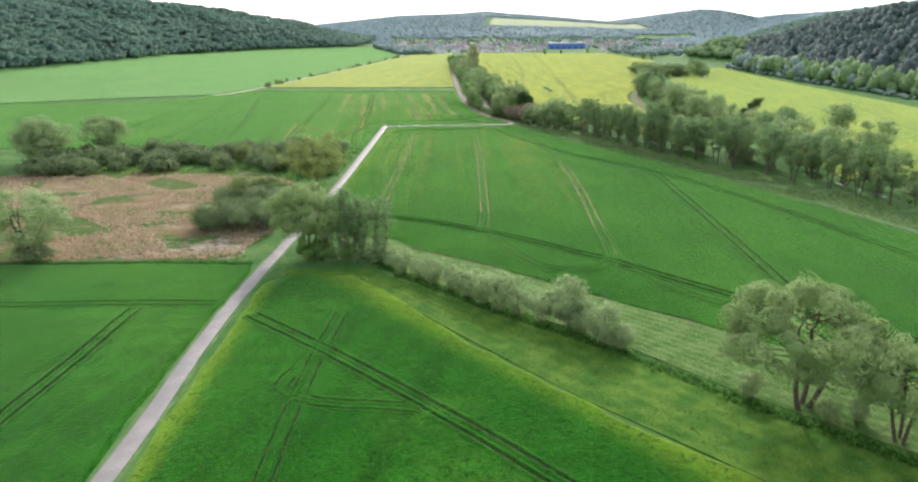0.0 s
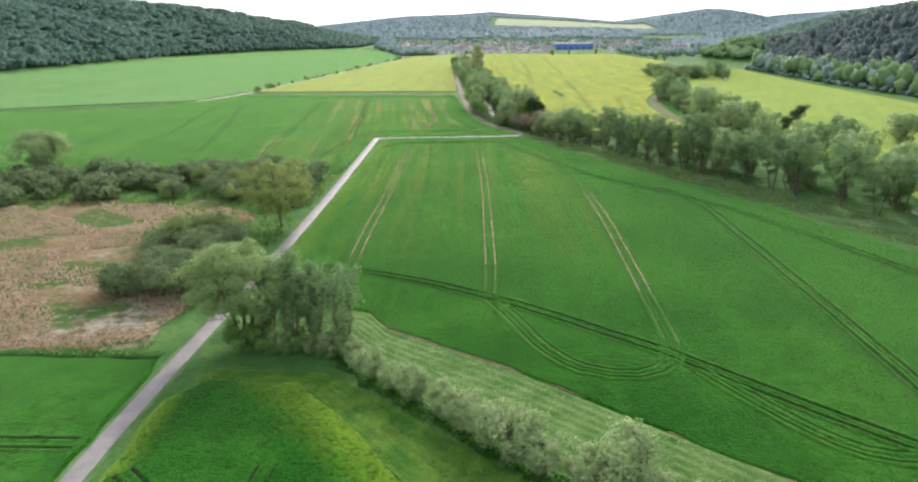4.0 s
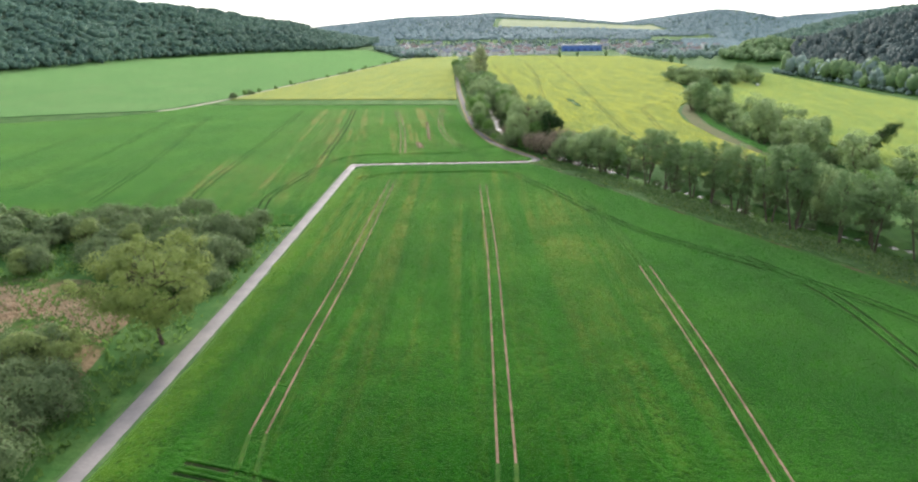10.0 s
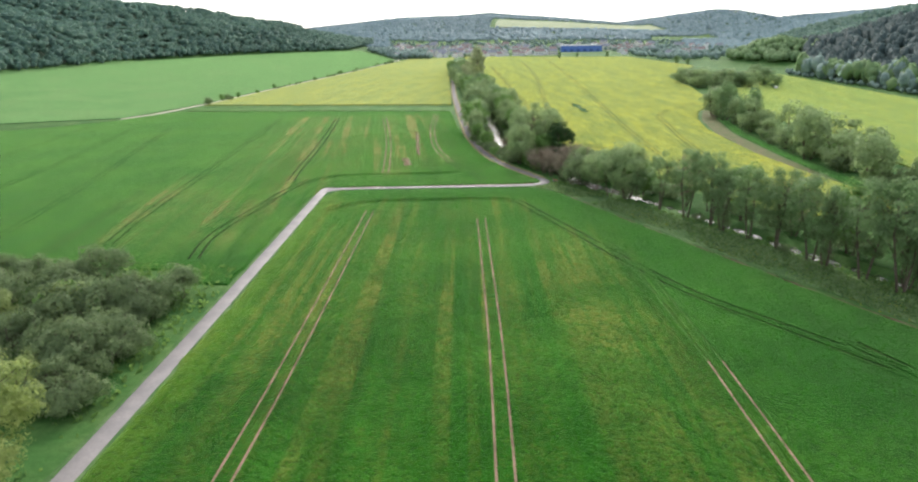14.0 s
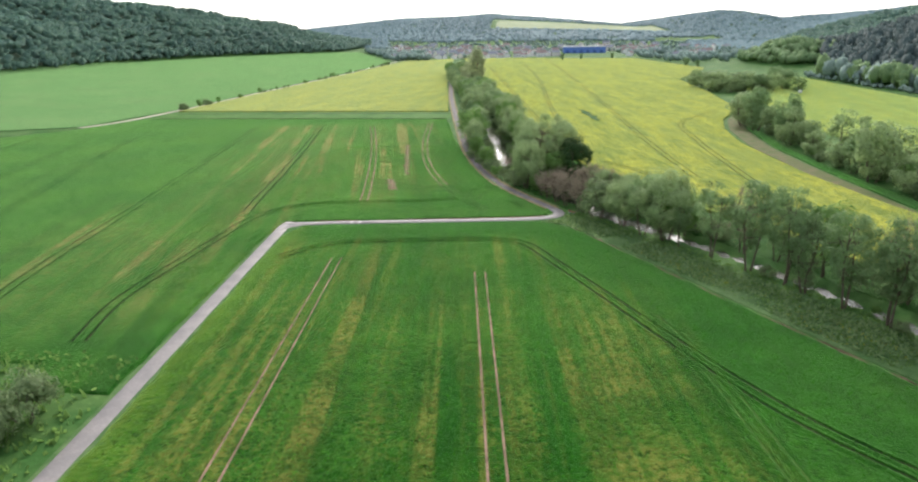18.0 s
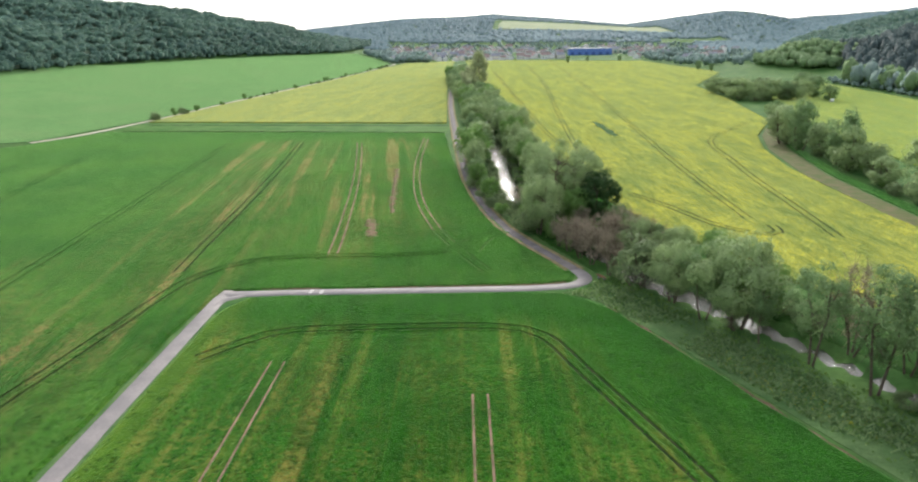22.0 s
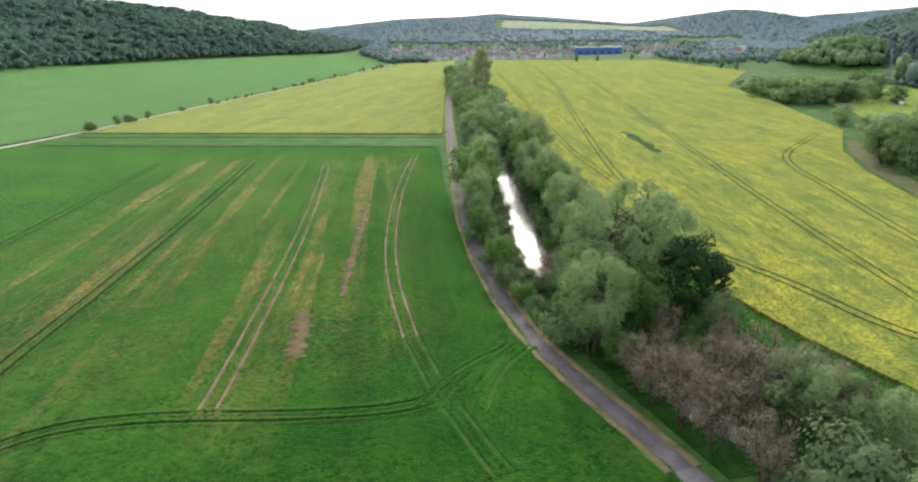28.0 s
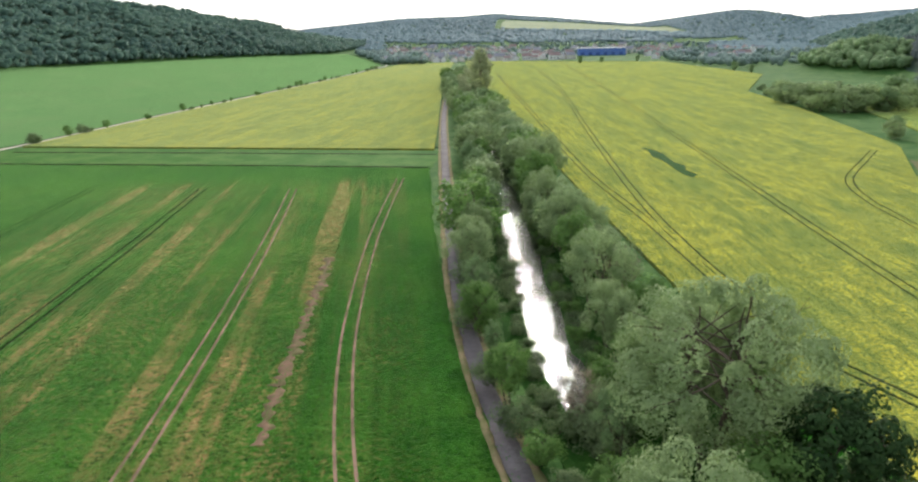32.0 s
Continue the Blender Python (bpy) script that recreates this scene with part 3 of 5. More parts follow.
field("reed_bed", [(-46.5, 124), (-54, 120.8), (-62, 121.2), (-75, 119.8), (-92, 119.4), (-110, 118), (-150, 116), (-170, 160), (-150, 206), (-110, 213), (-72, 211), (-56, 197), (-51, 170), (-49, 145)], 0.1, M_REED, "pinkish dry reed bed with patches of grass", "reed bed")

strip("field_edge", [(-41.6, 119.9), (-60, 119.9), (-92, 118), (-150, 115.2)], 2.2, M_LUSHSHADE, "lush dark grass edge of the reed bed", "grass strip", 0.16, 1.2, 0.35, 44)

# roads
strip("farm_track", PATH_LINE + [(-49.4, 325.0)], 2.25, M_PATH, "pale grey asphalt farm track", "road", 0.07)
strip("farm_track", [(-49.0, 318.5), (-48.4, 322), (-45.5, 324.6), (-42, 325.2)], 1.6, M_PATH, "asphalt inner corner of the farm track", "road", 0.071)
strip("cross_track", [(-50.4, 324.6), (-42, 325.4), (-35, 326.2), (-18, 327.6), (0, 329.2), (4.4, 329.9), (7.8, 330.7), (10.2, 332.2), (11.3, 334.4), (11.1, 336.8), (10.0, 339.2), (7.8, 343.9)], 2.4, M_PATH, "grey asphalt cross track bending at the river", "road", 0.075, 0.8)
TRACK_LINE = [(10.0, 339.2), (7.8, 343.9), (4.6, 350.6), (0.6, 359.2), (-3.2, 369), (-6.4, 380.6), (-9.6, 395), (-12.6, 412), (-15.4, 431), (-21.0, 481), (-28.3, 550), (-38, 650), (-46, 750), (-55, 834), (-61, 925), (-75, 1100), (-90, 1340)]
strip("river_track", TRACK_LINE, 2.4, M_PATH2, "dark asphalt track along the river", "road", 0.085, 1.5)
strip("slope_track", [(-204, 499), (-197, 525), (-193.5, 576), (-190, 662), (-182.5, 768), (-173, 930), (-163, 1180), (-166, 1235)], 2.4, M_GRAVEL, "pale gravel track along the sloping field", "road", 0.12)
strip("valley_road", [(268, 300), (271, 420), (271.5, 470), (271, 500), (270.5, 545), (280, 640)], 5.0, M_PATH, "grey valley road under the wooded slope", "road", 0.25)
for k, (o, w) in enumerate(((-1.4, 0.6), (1.38, 0.45))):
    strip("road_verge", [(x + o, y) for x, y in PATH_LINE], w, M_VERGE, "worn grass verge of the farm track", "verge", 0.05, 2.0, 0.07, k)
for k, o in enumerate((-1.52, 1.58)):
    p = curve_points(TRACK_LINE[:13], 4.0)
    strip("road_verge", (p + sides(p) * o).tolist(), 0.75, M_EDGE, "dry straw-coloured verge of the river track", "verge", 0.1 if k else 0.24, 1.2, 0.07, 8 + k)
strip("field_edge", [(-16, 136.6), (-12, 130.2), (6, 118.2), (20.6, 106.2), (29, 98.7), (39, 91.2), (62, 72.7)], 0.7, M_DARKSOIL, "strip of bare soil at the wheat edge", "soil strip", 0.1, 2.0, 0.12, 5)

strip("field_edge", [(77, 186.4), (69, 208.4), (60, 228.5), (53.4, 241), (46.4, 254), (41.9, 263), (32.4, 281.4), (21.9, 304), (13.4, 321.4)], 0.4, M_DARKSOIL, "broken strip of bare soil at the wheat edge", "soil strip", 0.08, 1.6, 0.16, 15)
strip("field_edge", [(-49, 327.0), (-35, 328.0), (-18, 329.4), (0, 331.0), (4.6, 331.6), (7.6, 332.8)], 0.35, M_DARKSOIL, "strip of bare soil between track and wheat", "soil strip", 0.09, 1.2, 0.1, 16)
# Ditch is not carved: a dark strip paints the shade of its hollow.
strip("ditch", [(-18, 120.5), (-10, 112.5), (9, 95.4), (22, 84.2), (28.5, 77.5), (35, 70.5), (42, 65), (50, 57.5), (80, 30)], 1.7, M_LUSHSHADE, "lush sedge along the ditch, darkened for the shade of its hollow", "ditch", 0.14, 1.5, 0.35, 14)
loft("bank_strip", [(34, 345), (27, 362), (21, 382), (16, 405)], [(37.6, 351), (30.6, 366.5), (24.6, 385.5), (19.2, 418)], 0.15, M_WHEAT3, "lush green strip between trees and rape", "grass strip", rows=40, cols=5)

# Undergrowth sheets whose dark green includes the shade of the river trees.
loft("bank_growth", [(17, 350), (9.5, 372), (4.5, 392), (2.4, 412), (1.2, 440), (-1, 470)], [(33, 346), (25, 366), (19, 388), (14, 412), (9, 440), (5, 470)], 0.05, M_LUSHSHADE, "lush growth under the river trees, darkened for their shade", "undergrowth", rows=60, cols=8)
loft("bank_growth", [(13.5, 338), (9.8, 347), (5.4, 358), (-1.2, 377), (-6.6, 400), (-11, 431), (-16, 470)], [(18.5, 340), (12, 348.5), (8, 360), (2, 377), (-3.6, 400), (-6.4, 431), (-9, 470)], 0.04, M_LUSHSHADE, "lush growth between track and water, tree shade in its green", "undergrowth", rows=60, cols=5)

loft("bank_growth", [(105, 206), (82.5, 237), (67.5, 257), (60.5, 271), (53.5, 287), (47.5, 300), (39.5, 314), (27, 335.5)], [(113, 212), (92, 243), (79, 264), (73, 277), (64, 291), (58.5, 303), (50, 318), (37, 345)], 0.05, M_LUSHSHADE, "lush growth on the far river bank, tree shade in its green", "undergrowth", rows=80, cols=6)

strip("bare_patch", [(-30.2, 380.5), (-32.6, 398), (-35.2, 417), (-38.0, 439)], 1.3, M_PATCH, "narrow bare patch of pinkish soil in wheat", "bare soil", CROP + 0.012, 0.6, 0.42, 31)
strip("bare_patch", [(-31.0, 359.5), (-32.4, 366), (-34.2, 374)], 2.2, M_PATCH, "short bare patch of pinkish soil in wheat", "bare soil", CROP + 0.012, 0.5, 0.5, 32)

# river
p = curve_points([(x, y) for y, x in RIVER], 4.0)
v, f = band(p, [(-3.5, -0.85), (0, -0.85), (3.5, -0.85)])
tagged(mesh_ob("river", v, f, M_WATER), "narrow rippled river glittering in the sun", "water", kind="structure")


def ruts(name, pts, gauge, material, field_material, label, base=CROP, step=2.5, half=0.0):
    """A pair of wheel tracks pressed into the crop, each with its standing edges."""
    thing = tagged(new(name), label, "wheel track", "wheel tracks in the fields", kind="structure")
    p = curve_points(pts, step)
    n = sides(p)
    half = half or (0.13 if material is M_RUT else 0.16 if base > CROP else 0.22)
    for o in (-gauge / 2, gauge / 2):
        q = p + n * o
        v, f = band(q, [(-half, 0.03), (0, 0.015), (half, 0.03)], base)
        mesh_ob("rut", v, f, material, thing)
        lip = min(0.16, 0.55 * half) if base == CROP else 0.06
        for s in (-1, 1):
            v, f = band(q, [(s * (half - 0.02), 0.0), (s * (half + 0.03), lip * 0.8), (s * (half + 0.16), lip), (s * (half + 0.7), 0.0)][:: -s], base)
            mesh_ob("crop_edge", v, f, field_material, thing)
    return thing


G = 1.8
ruts("wheel_track", [(-32.0, 300), (-29.2, 255), (-26.8, 215), (-25.6, 187), (-24.3, 164)], G, M_RUT, M_WHEAT, "pair of bare soil wheel tracks in wheat")
ruts("wheel_track", [(-5.2, 292.5), (-2, 245), (-0.6, 222), (1.1, 186), (2.3, 160)], G, M_RUT, M_WHEAT, "pair of bare soil wheel tracks in wheat")
ruts("wheel_track", [(20, 274), (23.6, 259), (25.4, 241), (26.8, 222)], G, M_FAINT, M_WHEAT, "faint upper end of wheel tracks in wheat", half=0.12)
ruts("wheel_track", [(26.8, 222), (28, 187), (28.2, 147)], G, M_RUT, M_WHEAT, "pair of bare soil wheel tracks in wheat")
ruts("wheel_track", [(28.2, 147), (28.3, 135), (28.3, 124)], G, M_FAINT, M_WHEAT, "faint wheel tracks in wheat")
ruts("wheel_track", [(2.3, 160), (2.4, 150), (2.2, 143)], G, M_FAINT, M_WHEAT, "faint wheel tracks in wheat")
ruts("wheel_track", [(-24.3, 164), (-23, 157), (-22, 152)], G, M_FAINT, M_WHEAT, "faint wheel tracks in wheat")
ruts("wheel_track", [(46, 228), (53.2, 208), (54.2, 181), (54.8, 148), (55, 120), (55, 96)], G, M_SHADERUT, M_WHEAT, "pair of overgrown wheel tracks in wheat")
ruts("wheel_track", [(-43, 300.5), (-38, 306.5), (-33, 310), (-16, 312), (-3.5, 312.5), (3, 309.5), (8, 298), (15, 281), (22.5, 262), (30, 246), (40, 232), (54, 212), (61.5, 198), (76, 160), (90, 110)], G, M_SHADERUT, M_WHEAT, "pair of dark headland wheel tracks in wheat", half=0.21)
ruts("wheel_track", [(-30, 157.5), (-23, 155.7), (-15.5, 152.9), (-8.3, 149.6), (-1.4, 145.5), (6.2, 140.5), (13, 135.2), (19, 130), (26.5, 123.8), (31, 119), (50, 100), (80, 75)], G, M_SHADERUT, M_WHEAT, "pair of dark headland wheel tracks in wheat", half=0.3)
ruts("wheel_track", [(-32.8, 94), (-18.8, 82.5), (-9.8, 74.6), (-1.5, 67), (5.5, 60.4), (12, 53.8), (30, 36)], G, M_SHADERUT, M_WHEAT3, "pair of dark wheel tracks in dense wheat")
ruts("wheel_track", [(-1.4, 66.6), (-8.5, 67.3), (-15.6, 67.7), (-21, 71), (-20, 77)], G, M_SHADERUT, M_WHEAT3, "curved wheel tracks in dense wheat", half=0.12)
ruts("wheel_track", [(-18.6, 96), (-18.7, 82), (-18, 66), (-16.9, 52), (-14, 20)], G, M_SHADERUT, M_WHEAT3, "pair of faint wheel tracks in dense wheat", half=0.12)
ruts("wheel_track", [(-110, 95), (-76, 96.4), (-57, 98.1), (-40.5, 98.7)], G, M_SHADERUT, M_WHEAT3, "pair of headland wheel tracks in wheat", half=0.2)
ruts("wheel_track", [(-50.5, 30), (-51.4, 72.3), (-51.6, 80), (-52.4, 91), (-52.4, 96)], G, M_SHADERUT, M_WHEAT3, "pair of wheel tracks in wheat beside the track")
ruts("wheel_track", [(-36.2, 345.3), (-38.3, 361.7), (-44.9, 405), (-53, 450), (-62.5, 497)], G, M_RUT, M_WHEAT2, "pair of bare soil wheel tracks in thin wheat", half=0.17)
ruts("wheel_track", [(-36.8, 511), (-33.2, 456), (-28.3, 413), (-23.5, 387), (-17.9, 366)], G, M_RUT, M_WHEAT2, "curved pair of bare wheel tracks in thin wheat", half=0.16)
ruts("wheel_track", [(-17.9, 366), (-13.3, 353.7), (-8.5, 343), (-5.7, 337.5)], G, M_FAINT, M_WHEAT2, "faint wheel tracks running out at the headland")
ruts("wheel_track", [(-62, 335), (-64.9, 355), (-69.3, 388), (-77, 440), (-86.5, 497)], G, M_SHADERUT, M_WHEAT2, "pair of wheel tracks in thin wheat")
ruts("wheel_track", [(-80.4, 271), (-85.2, 294.7), (-93.6, 352.8), (-103.5, 415), (-112.5, 472), (-116.5, 497)], G, M_SHADERUT, M_WHEAT2, "pair of dark wheel tracks in wheat", half=0.15)
for line in ([(-105.9, 268), (-116.3, 312.5), (-126, 350), (-141.5, 403), (-158, 463.6)], [(-138, 285), (-145.5, 334.4), (-153, 370), (-176.7, 464)], [(-168, 300), (-178, 352), (-187, 400), (-203, 470)]):
    ruts("wheel_track", line, G, M_SHADERUT, M_WHEAT2, "pair of faint wheel tracks in wheat", half=0.13)
ruts("wheel_track", [(-58.5, 262), (-61, 274), (-61.4, 285), (-60.7, 296), (-59.8, 311), (-58.2, 330), (-52, 341), (-42, 345), (-25.4, 346.5), (-15.5, 348.8), (-10, 354), (-5.6, 363)], G, M_SHADERUT, M_WHEAT2, "pair of headland wheel tracks in wheat", half=0.2)
ruts("wheel_track", [(29.6, 401), (36.5, 387), (42, 372), (47, 364.5), (52, 362), (54.6, 364), (54.8, 369)], G, M_SHADERUT, M_RAPE, "hooked turning tracks pressed into rape", 0.6, half=0.22)
ruts("wheel_track", [(27, 421.5), (24.8, 443), (23.1, 494), (24.3, 620), (26.5, 824), (20, 1100)], G, M_SHADERUT, M_RAPE, "pair of dark wheel tracks in rape", 0.6)
ruts("wheel_track", [(25, 427), (21, 466), (14.3, 520), (7.4, 620), (-4.2, 780), (-20, 1000)], G, M_SHADERUT, M_RAPE, "pair of dark wheel tracks in rape", 0.6)
ruts("wheel_track", [(51.8, 375), (51.5, 411), (51.9, 456), (53.3, 513), (55.9, 627), (57, 751), (57, 1000), (55, 1300)], G, M_SHADERUT, M_RAPE, "pair of dark wheel tracks in rape", 0.6)
ruts("wheel_track", [(65, 360), (66.8, 392), (68.4, 422), (71.4, 456), (73.6, 484), (80, 507), (96, 534), (109, 555)], G, M_SHADERUT, M_RAPE, "curved wheel tracks along the rape edge", 0.6)
ruts("wheel_track", [(28.2, 128), (26.8, 121), (22, 117), (15, 118.5), (10, 125), (6.5, 134), (3, 142)], 1.9, M_FAINT, M_WHEAT, "curved turning tracks in wheat")
ruts("wheel_track", [(54.8, 110), (50, 101), (42, 101), (36, 108), (30, 119)], 1.9, M_FAINT, M_WHEAT, "curved turning tracks in wheat")

for line in ([(-4.4, 364.6), (-7.4, 359.6), (-9.9, 354), (-11.2, 348.8)], [(-5.0, 363.2), (-8.8, 358.8), (-12.0, 353.4), (-13.6, 348.6)], [(-3.4, 364.4), (-6, 359.6), (-7.8, 354), (-8.6, 348.6)]):
    ruts("wheel_track", line, G, M_FAINT, M_WHEAT2, "fan of turning tracks in wheat")


# ---- trees ----
class Bits:
    """Gathers quads and tubes into one mesh."""

    def __init__(self):
        self.v, self.f, self.m, self.n = [], [], [], 0

    def add(self, verts, faces, normals=()):
        self.v.append(np.asarray(verts, float).reshape(-1, 3))
        self.m.append(np.asarray(normals, float).reshape(-1, 3))
        self.f.append(np.asarray(faces, int) + self.n)
        self.n += len(self.v[-1])

    def tube(self, a, b, ra, rb, bend, n=6, steps=4, rounded=False):
        a, b, bend = np.array(a, float), np.array(b, float), np.array(bend, float)
        t = np.linspace(0, 1, steps + 1)[:, None]
        c = a + (b - a) * t + bend * (4 * t * (1 - t))
        d = (b - a) / (np.linalg.norm(b - a) + 1e-9)
        u = np.cross(d, (0.3, 0.9, 0.2) if abs(d[2]) > 0.5 else (0, 0, 1))
        u /= np.linalg.norm(u) + 1e-9
        w = np.cross(d, u)
        ang = np.linspace(0, 2 * np.pi, n, endpoint=False)
        ring = np.cos(ang)[:, None] * u + np.sin(ang)[:, None] * w
        r = ra + (rb - ra) * t
        verts = (c[:, None, :] + ring[None] * r[:, :, None]).reshape(-1, 3)
        i, j = np.arange(steps)[:, None] * n, np.arange(n)[None]
        k = (j + 1) % n
        around = np.tile(ring, (steps + 1, 1)) if rounded else ()
        self.add(verts, np.stack([i + j, i + k, i + n + k, i + n + j], -1).reshape(-1, 4), around)

    def leaves(self, centers, radii, count, size, rng, flat=0.75, droop=0.0, skin=0.25):
        """Leaf quads on the lumpy skins of round clumps; their shading follows the clump and the whole crown."""
        centers = np.asarray(centers, float)
        phase = np.repeat(rng.uniform(0, 6.28, centers.shape), count, 0)
        c = np.repeat(centers, count, 0)
        r = np.repeat(np.asarray(radii, float), count)[:, None]
        d = rng.normal(0, 1, c.shape) + (0, 0, 0.25)
        d /= np.linalg.norm(d, axis=1, keepdims=True)
        lump = 1 + 0.13 * np.sin(d * 4.5 + phase).sum(1, keepdims=True)
        p = c + d * r * lump * rng.uniform(skin, 1, (len(c), 1)) ** 0.6 * (1, 1, flat)
        mid = centers.mean(0) * (1, 1, 0.8)
        out = (c - mid) / (np.linalg.norm(c - mid, axis=1, keepdims=True) + 1e-6)
        n = 0.8 * d + 0.5 * out + rng.normal(0, 0.2, c.shape)
        n /= np.linalg.norm(n, axis=1, keepdims=True)
        u = rng.normal(0, 1, c.shape)
        u[:, 2] -= droop
        u -= n * (u * n).sum(1, keepdims=True) * 0.88
        u /= np.linalg.norm(u, axis=1, keepdims=True)
        w = np.cross(n, u)
        w /= np.linalg.norm(w, axis=1, keepdims=True) + 1e-9
        s = size * rng.uniform(0.6, 1.3, (len(c), 1))
        q = np.stack([p + u * s * 0.6, p + w * s * 0.42, p - u * s * 0.6, p - w * s * 0.42], 1).reshape(-1, 3)
        self.add(q, np.arange(len(q)).reshape(-1, 4), np.repeat(n, 4, 0))

    def mesh(self, name, material, parent, shade=False):
        rounded = any(len(m) for m in self.m)
        ob = mesh_ob(name, np.vstack(self.v), np.vstack(self.f), material, parent, shade or rounded)
        if rounded:
            soft_normals(ob.data, np.vstack(self.m))
        return ob


def crown_points(n, h, w, low, rng, top=0.5, shell=0.55):
    """Points inside an egg-shaped crown from low to h, gathered towards its skin."""
    out = []
    while len(out) < n:
        t = rng.uniform(0, 1)
        z = low + (h - low) * t
        r = w / 2 * (min(1, t / max(top, 0.01)) ** 0.55 if t < top else max(0.0, 1 - ((t - top) / (1 - top)) ** 2.2) ** 0.5)
        q = rng.uniform(shell, 1) ** 0.5
        a = rng.uniform(0, 2 * np.pi)
        lump = 1 + 0.22 * math.sin(3 * a + 5 * t) + 0.12 * math.sin(5 * a - 3 * t)
        if rng.uniform() < (r * 2 / w) + 0.1:
            out.append((r * q * lump * math.cos(a), r * q * lump * math.sin(a), z * rng.uniform(0.93, 1.03)))
    return np.array(out)


def make_tree(kind, label, h, w, low, leaf_mat, seed, clumps=60, per=70, size=0.3, puff=1.0, stems=1, trunk=0.28, droop=0.0, top=0.5, shell=0.55, limbs=14, lean=0.0, twig=False, skin=0.25):
    rng = np.random.default_rng(seed)
    thing = tagged(new(kind), label, "bush" if "bush" in kind or "shrub" in kind else "tree")
    pts = crown_points(clumps, h - puff * 0.5, w - puff, low + puff * 0.3, rng, top, shell)
    pts[:, 0] += lean * pts[:, 2]
    wood = Bits()
    for s in range(stems):
        a = 2 * np.pi * s / stems + rng.uniform(0, 1)
        base = np.array([math.cos(a), math.sin(a), 0]) * (0.0 if stems == 1 else trunk * 2.2)
        spread = 0.0 if stems == 1 else w * 0.2
        fork = np.array([math.cos(a) * spread + lean * h * 0.5, math.sin(a) * spread, low + (h - low) * 0.35])
        wood.tube(base - (0, 0, 0.3), fork, trunk, trunk * 0.55, rng.normal(0, 0.25, 3) * (1, 1, 0), 7, 5)
        head = fork + (rng.normal(0, 0.4), rng.normal(0, 0.4), (h - low) * 0.42)
        wood.tube(fork, head, trunk * 0.5, 0.05, rng.normal(0, 0.3, 3), 6, 4)
        near = pts[np.argsort(rng.uniform(0, 1, len(pts)))[: max(3, limbs // stems)]]
        for q in near:
            start = base + (fork - base) * rng.uniform(0.45, 1.0) if q[2] < fork[2] + 1 else fork + (head - fork) * rng.uniform(0, 0.6)
            wood.tube(start, q, trunk * 0.3, 0.03, (0, 0, 0.08 * h * rng.uniform(-0.3, 1)), 5, 3)
            for _ in range(2):
                wood.tube(start + (q - start) * rng.uniform(0.4, 0.8), q + rng.normal(0, puff * 0.8, 3), trunk * 0.1, 0.02, (0, 0, 0.1), 4, 2)
    wood.mesh("trunk", M_BARK, thing, True)
    crown = Bits()
    crown.leaves(pts, puff * rng.uniform(0.6, 1.3, len(pts)), per, size, rng, 0.8, droop, skin)
    if twig:
        for q in pts:
            for _ in range(6):
                crown.tube(q, q + rng.normal(0, puff, 3) + (0, 0, puff), 0.03, 0.012, (0, 0, 0), 3, 1, True)
    crown.mesh("crown", leaf_mat, thing)
    thing.location = (0, -400, -200)
    return thing


KINDS = {}


def plant(kind, x, y, h, label="", turn=None, wide=1.0, which=None, group=""):
    """Sets a tree of the kind at x, y, scaled to the height h; the first of a variant is the built one itself."""
    rng = PLANT
    options = KINDS[kind]
    entry = options[which % len(options) if which is not None else int(rng.integers(len(options)))]
    s = h / entry["h"]
    z = gz(x, y) + carve(x, y) - 0.05
    a = rng.uniform(0, 2 * np.pi) if turn is None else turn
    m = Matrix.LocRotScale((x, y, z), Euler((rng.normal(0, 0.03), rng.normal(0, 0.03), a)), None)
    size = (s * wide * rng.uniform(0.93, 1.07), s * wide * rng.uniform(0.93, 1.07), s)
    if entry["used"]:
        ob = copy_thing(entry["ob"], m)
    else:
        ob = entry["ob"]
        ob.matrix_basis = m
        entry["used"] = True
    ob.scale = size
    return tagged(ob, label, group=group)


def kind(name, variants, **kw):
    KINDS[name] = [{"ob": make_tree(seed=s, **{**kw, **extra}), "h": {**kw, **extra}["h"], "used": False} for s, extra in variants]


PLANT = np.random.default_rng(11)
kind("broad_willow", ((1, {}), (2, {"w": 13.5})), kind="willow_tree", label="broad willow with silvery green domed crown", h=14.5, w=15.5, low=4.6, leaf_mat=M_WILLOW, clumps=110, per=430, size=0.21, puff=1.4, stems=3, trunk=0.3, top=0.22, shell=0.78, limbs=34, skin=0.74)
kind("great_willow", ((39, {}),), kind="willow_tree", label="great silvery willow with a broad billowing crown", h=18, w=18.5, low=4.0, leaf_mat=M_SILVER, clumps=120, per=420, size=0.22, puff=1.6, stems=3, trunk=0.35, top=0.35, shell=0.76, limbs=34, droop=0.3, skin=0.72)
kind("tall_alder", ((3, {}), (4, {"w": 5.6}), (5, {"lean": 0.06})), kind="alder_tree", label="slender alder with thin olive-green crown", h=14, w=7.4, low=1.0, leaf_mat=M_ALDER, clumps=100, per=54, size=0.24, puff=1.0, stems=3, trunk=0.16, top=0.6, shell=0.2, limbs=36, skin=0.3)
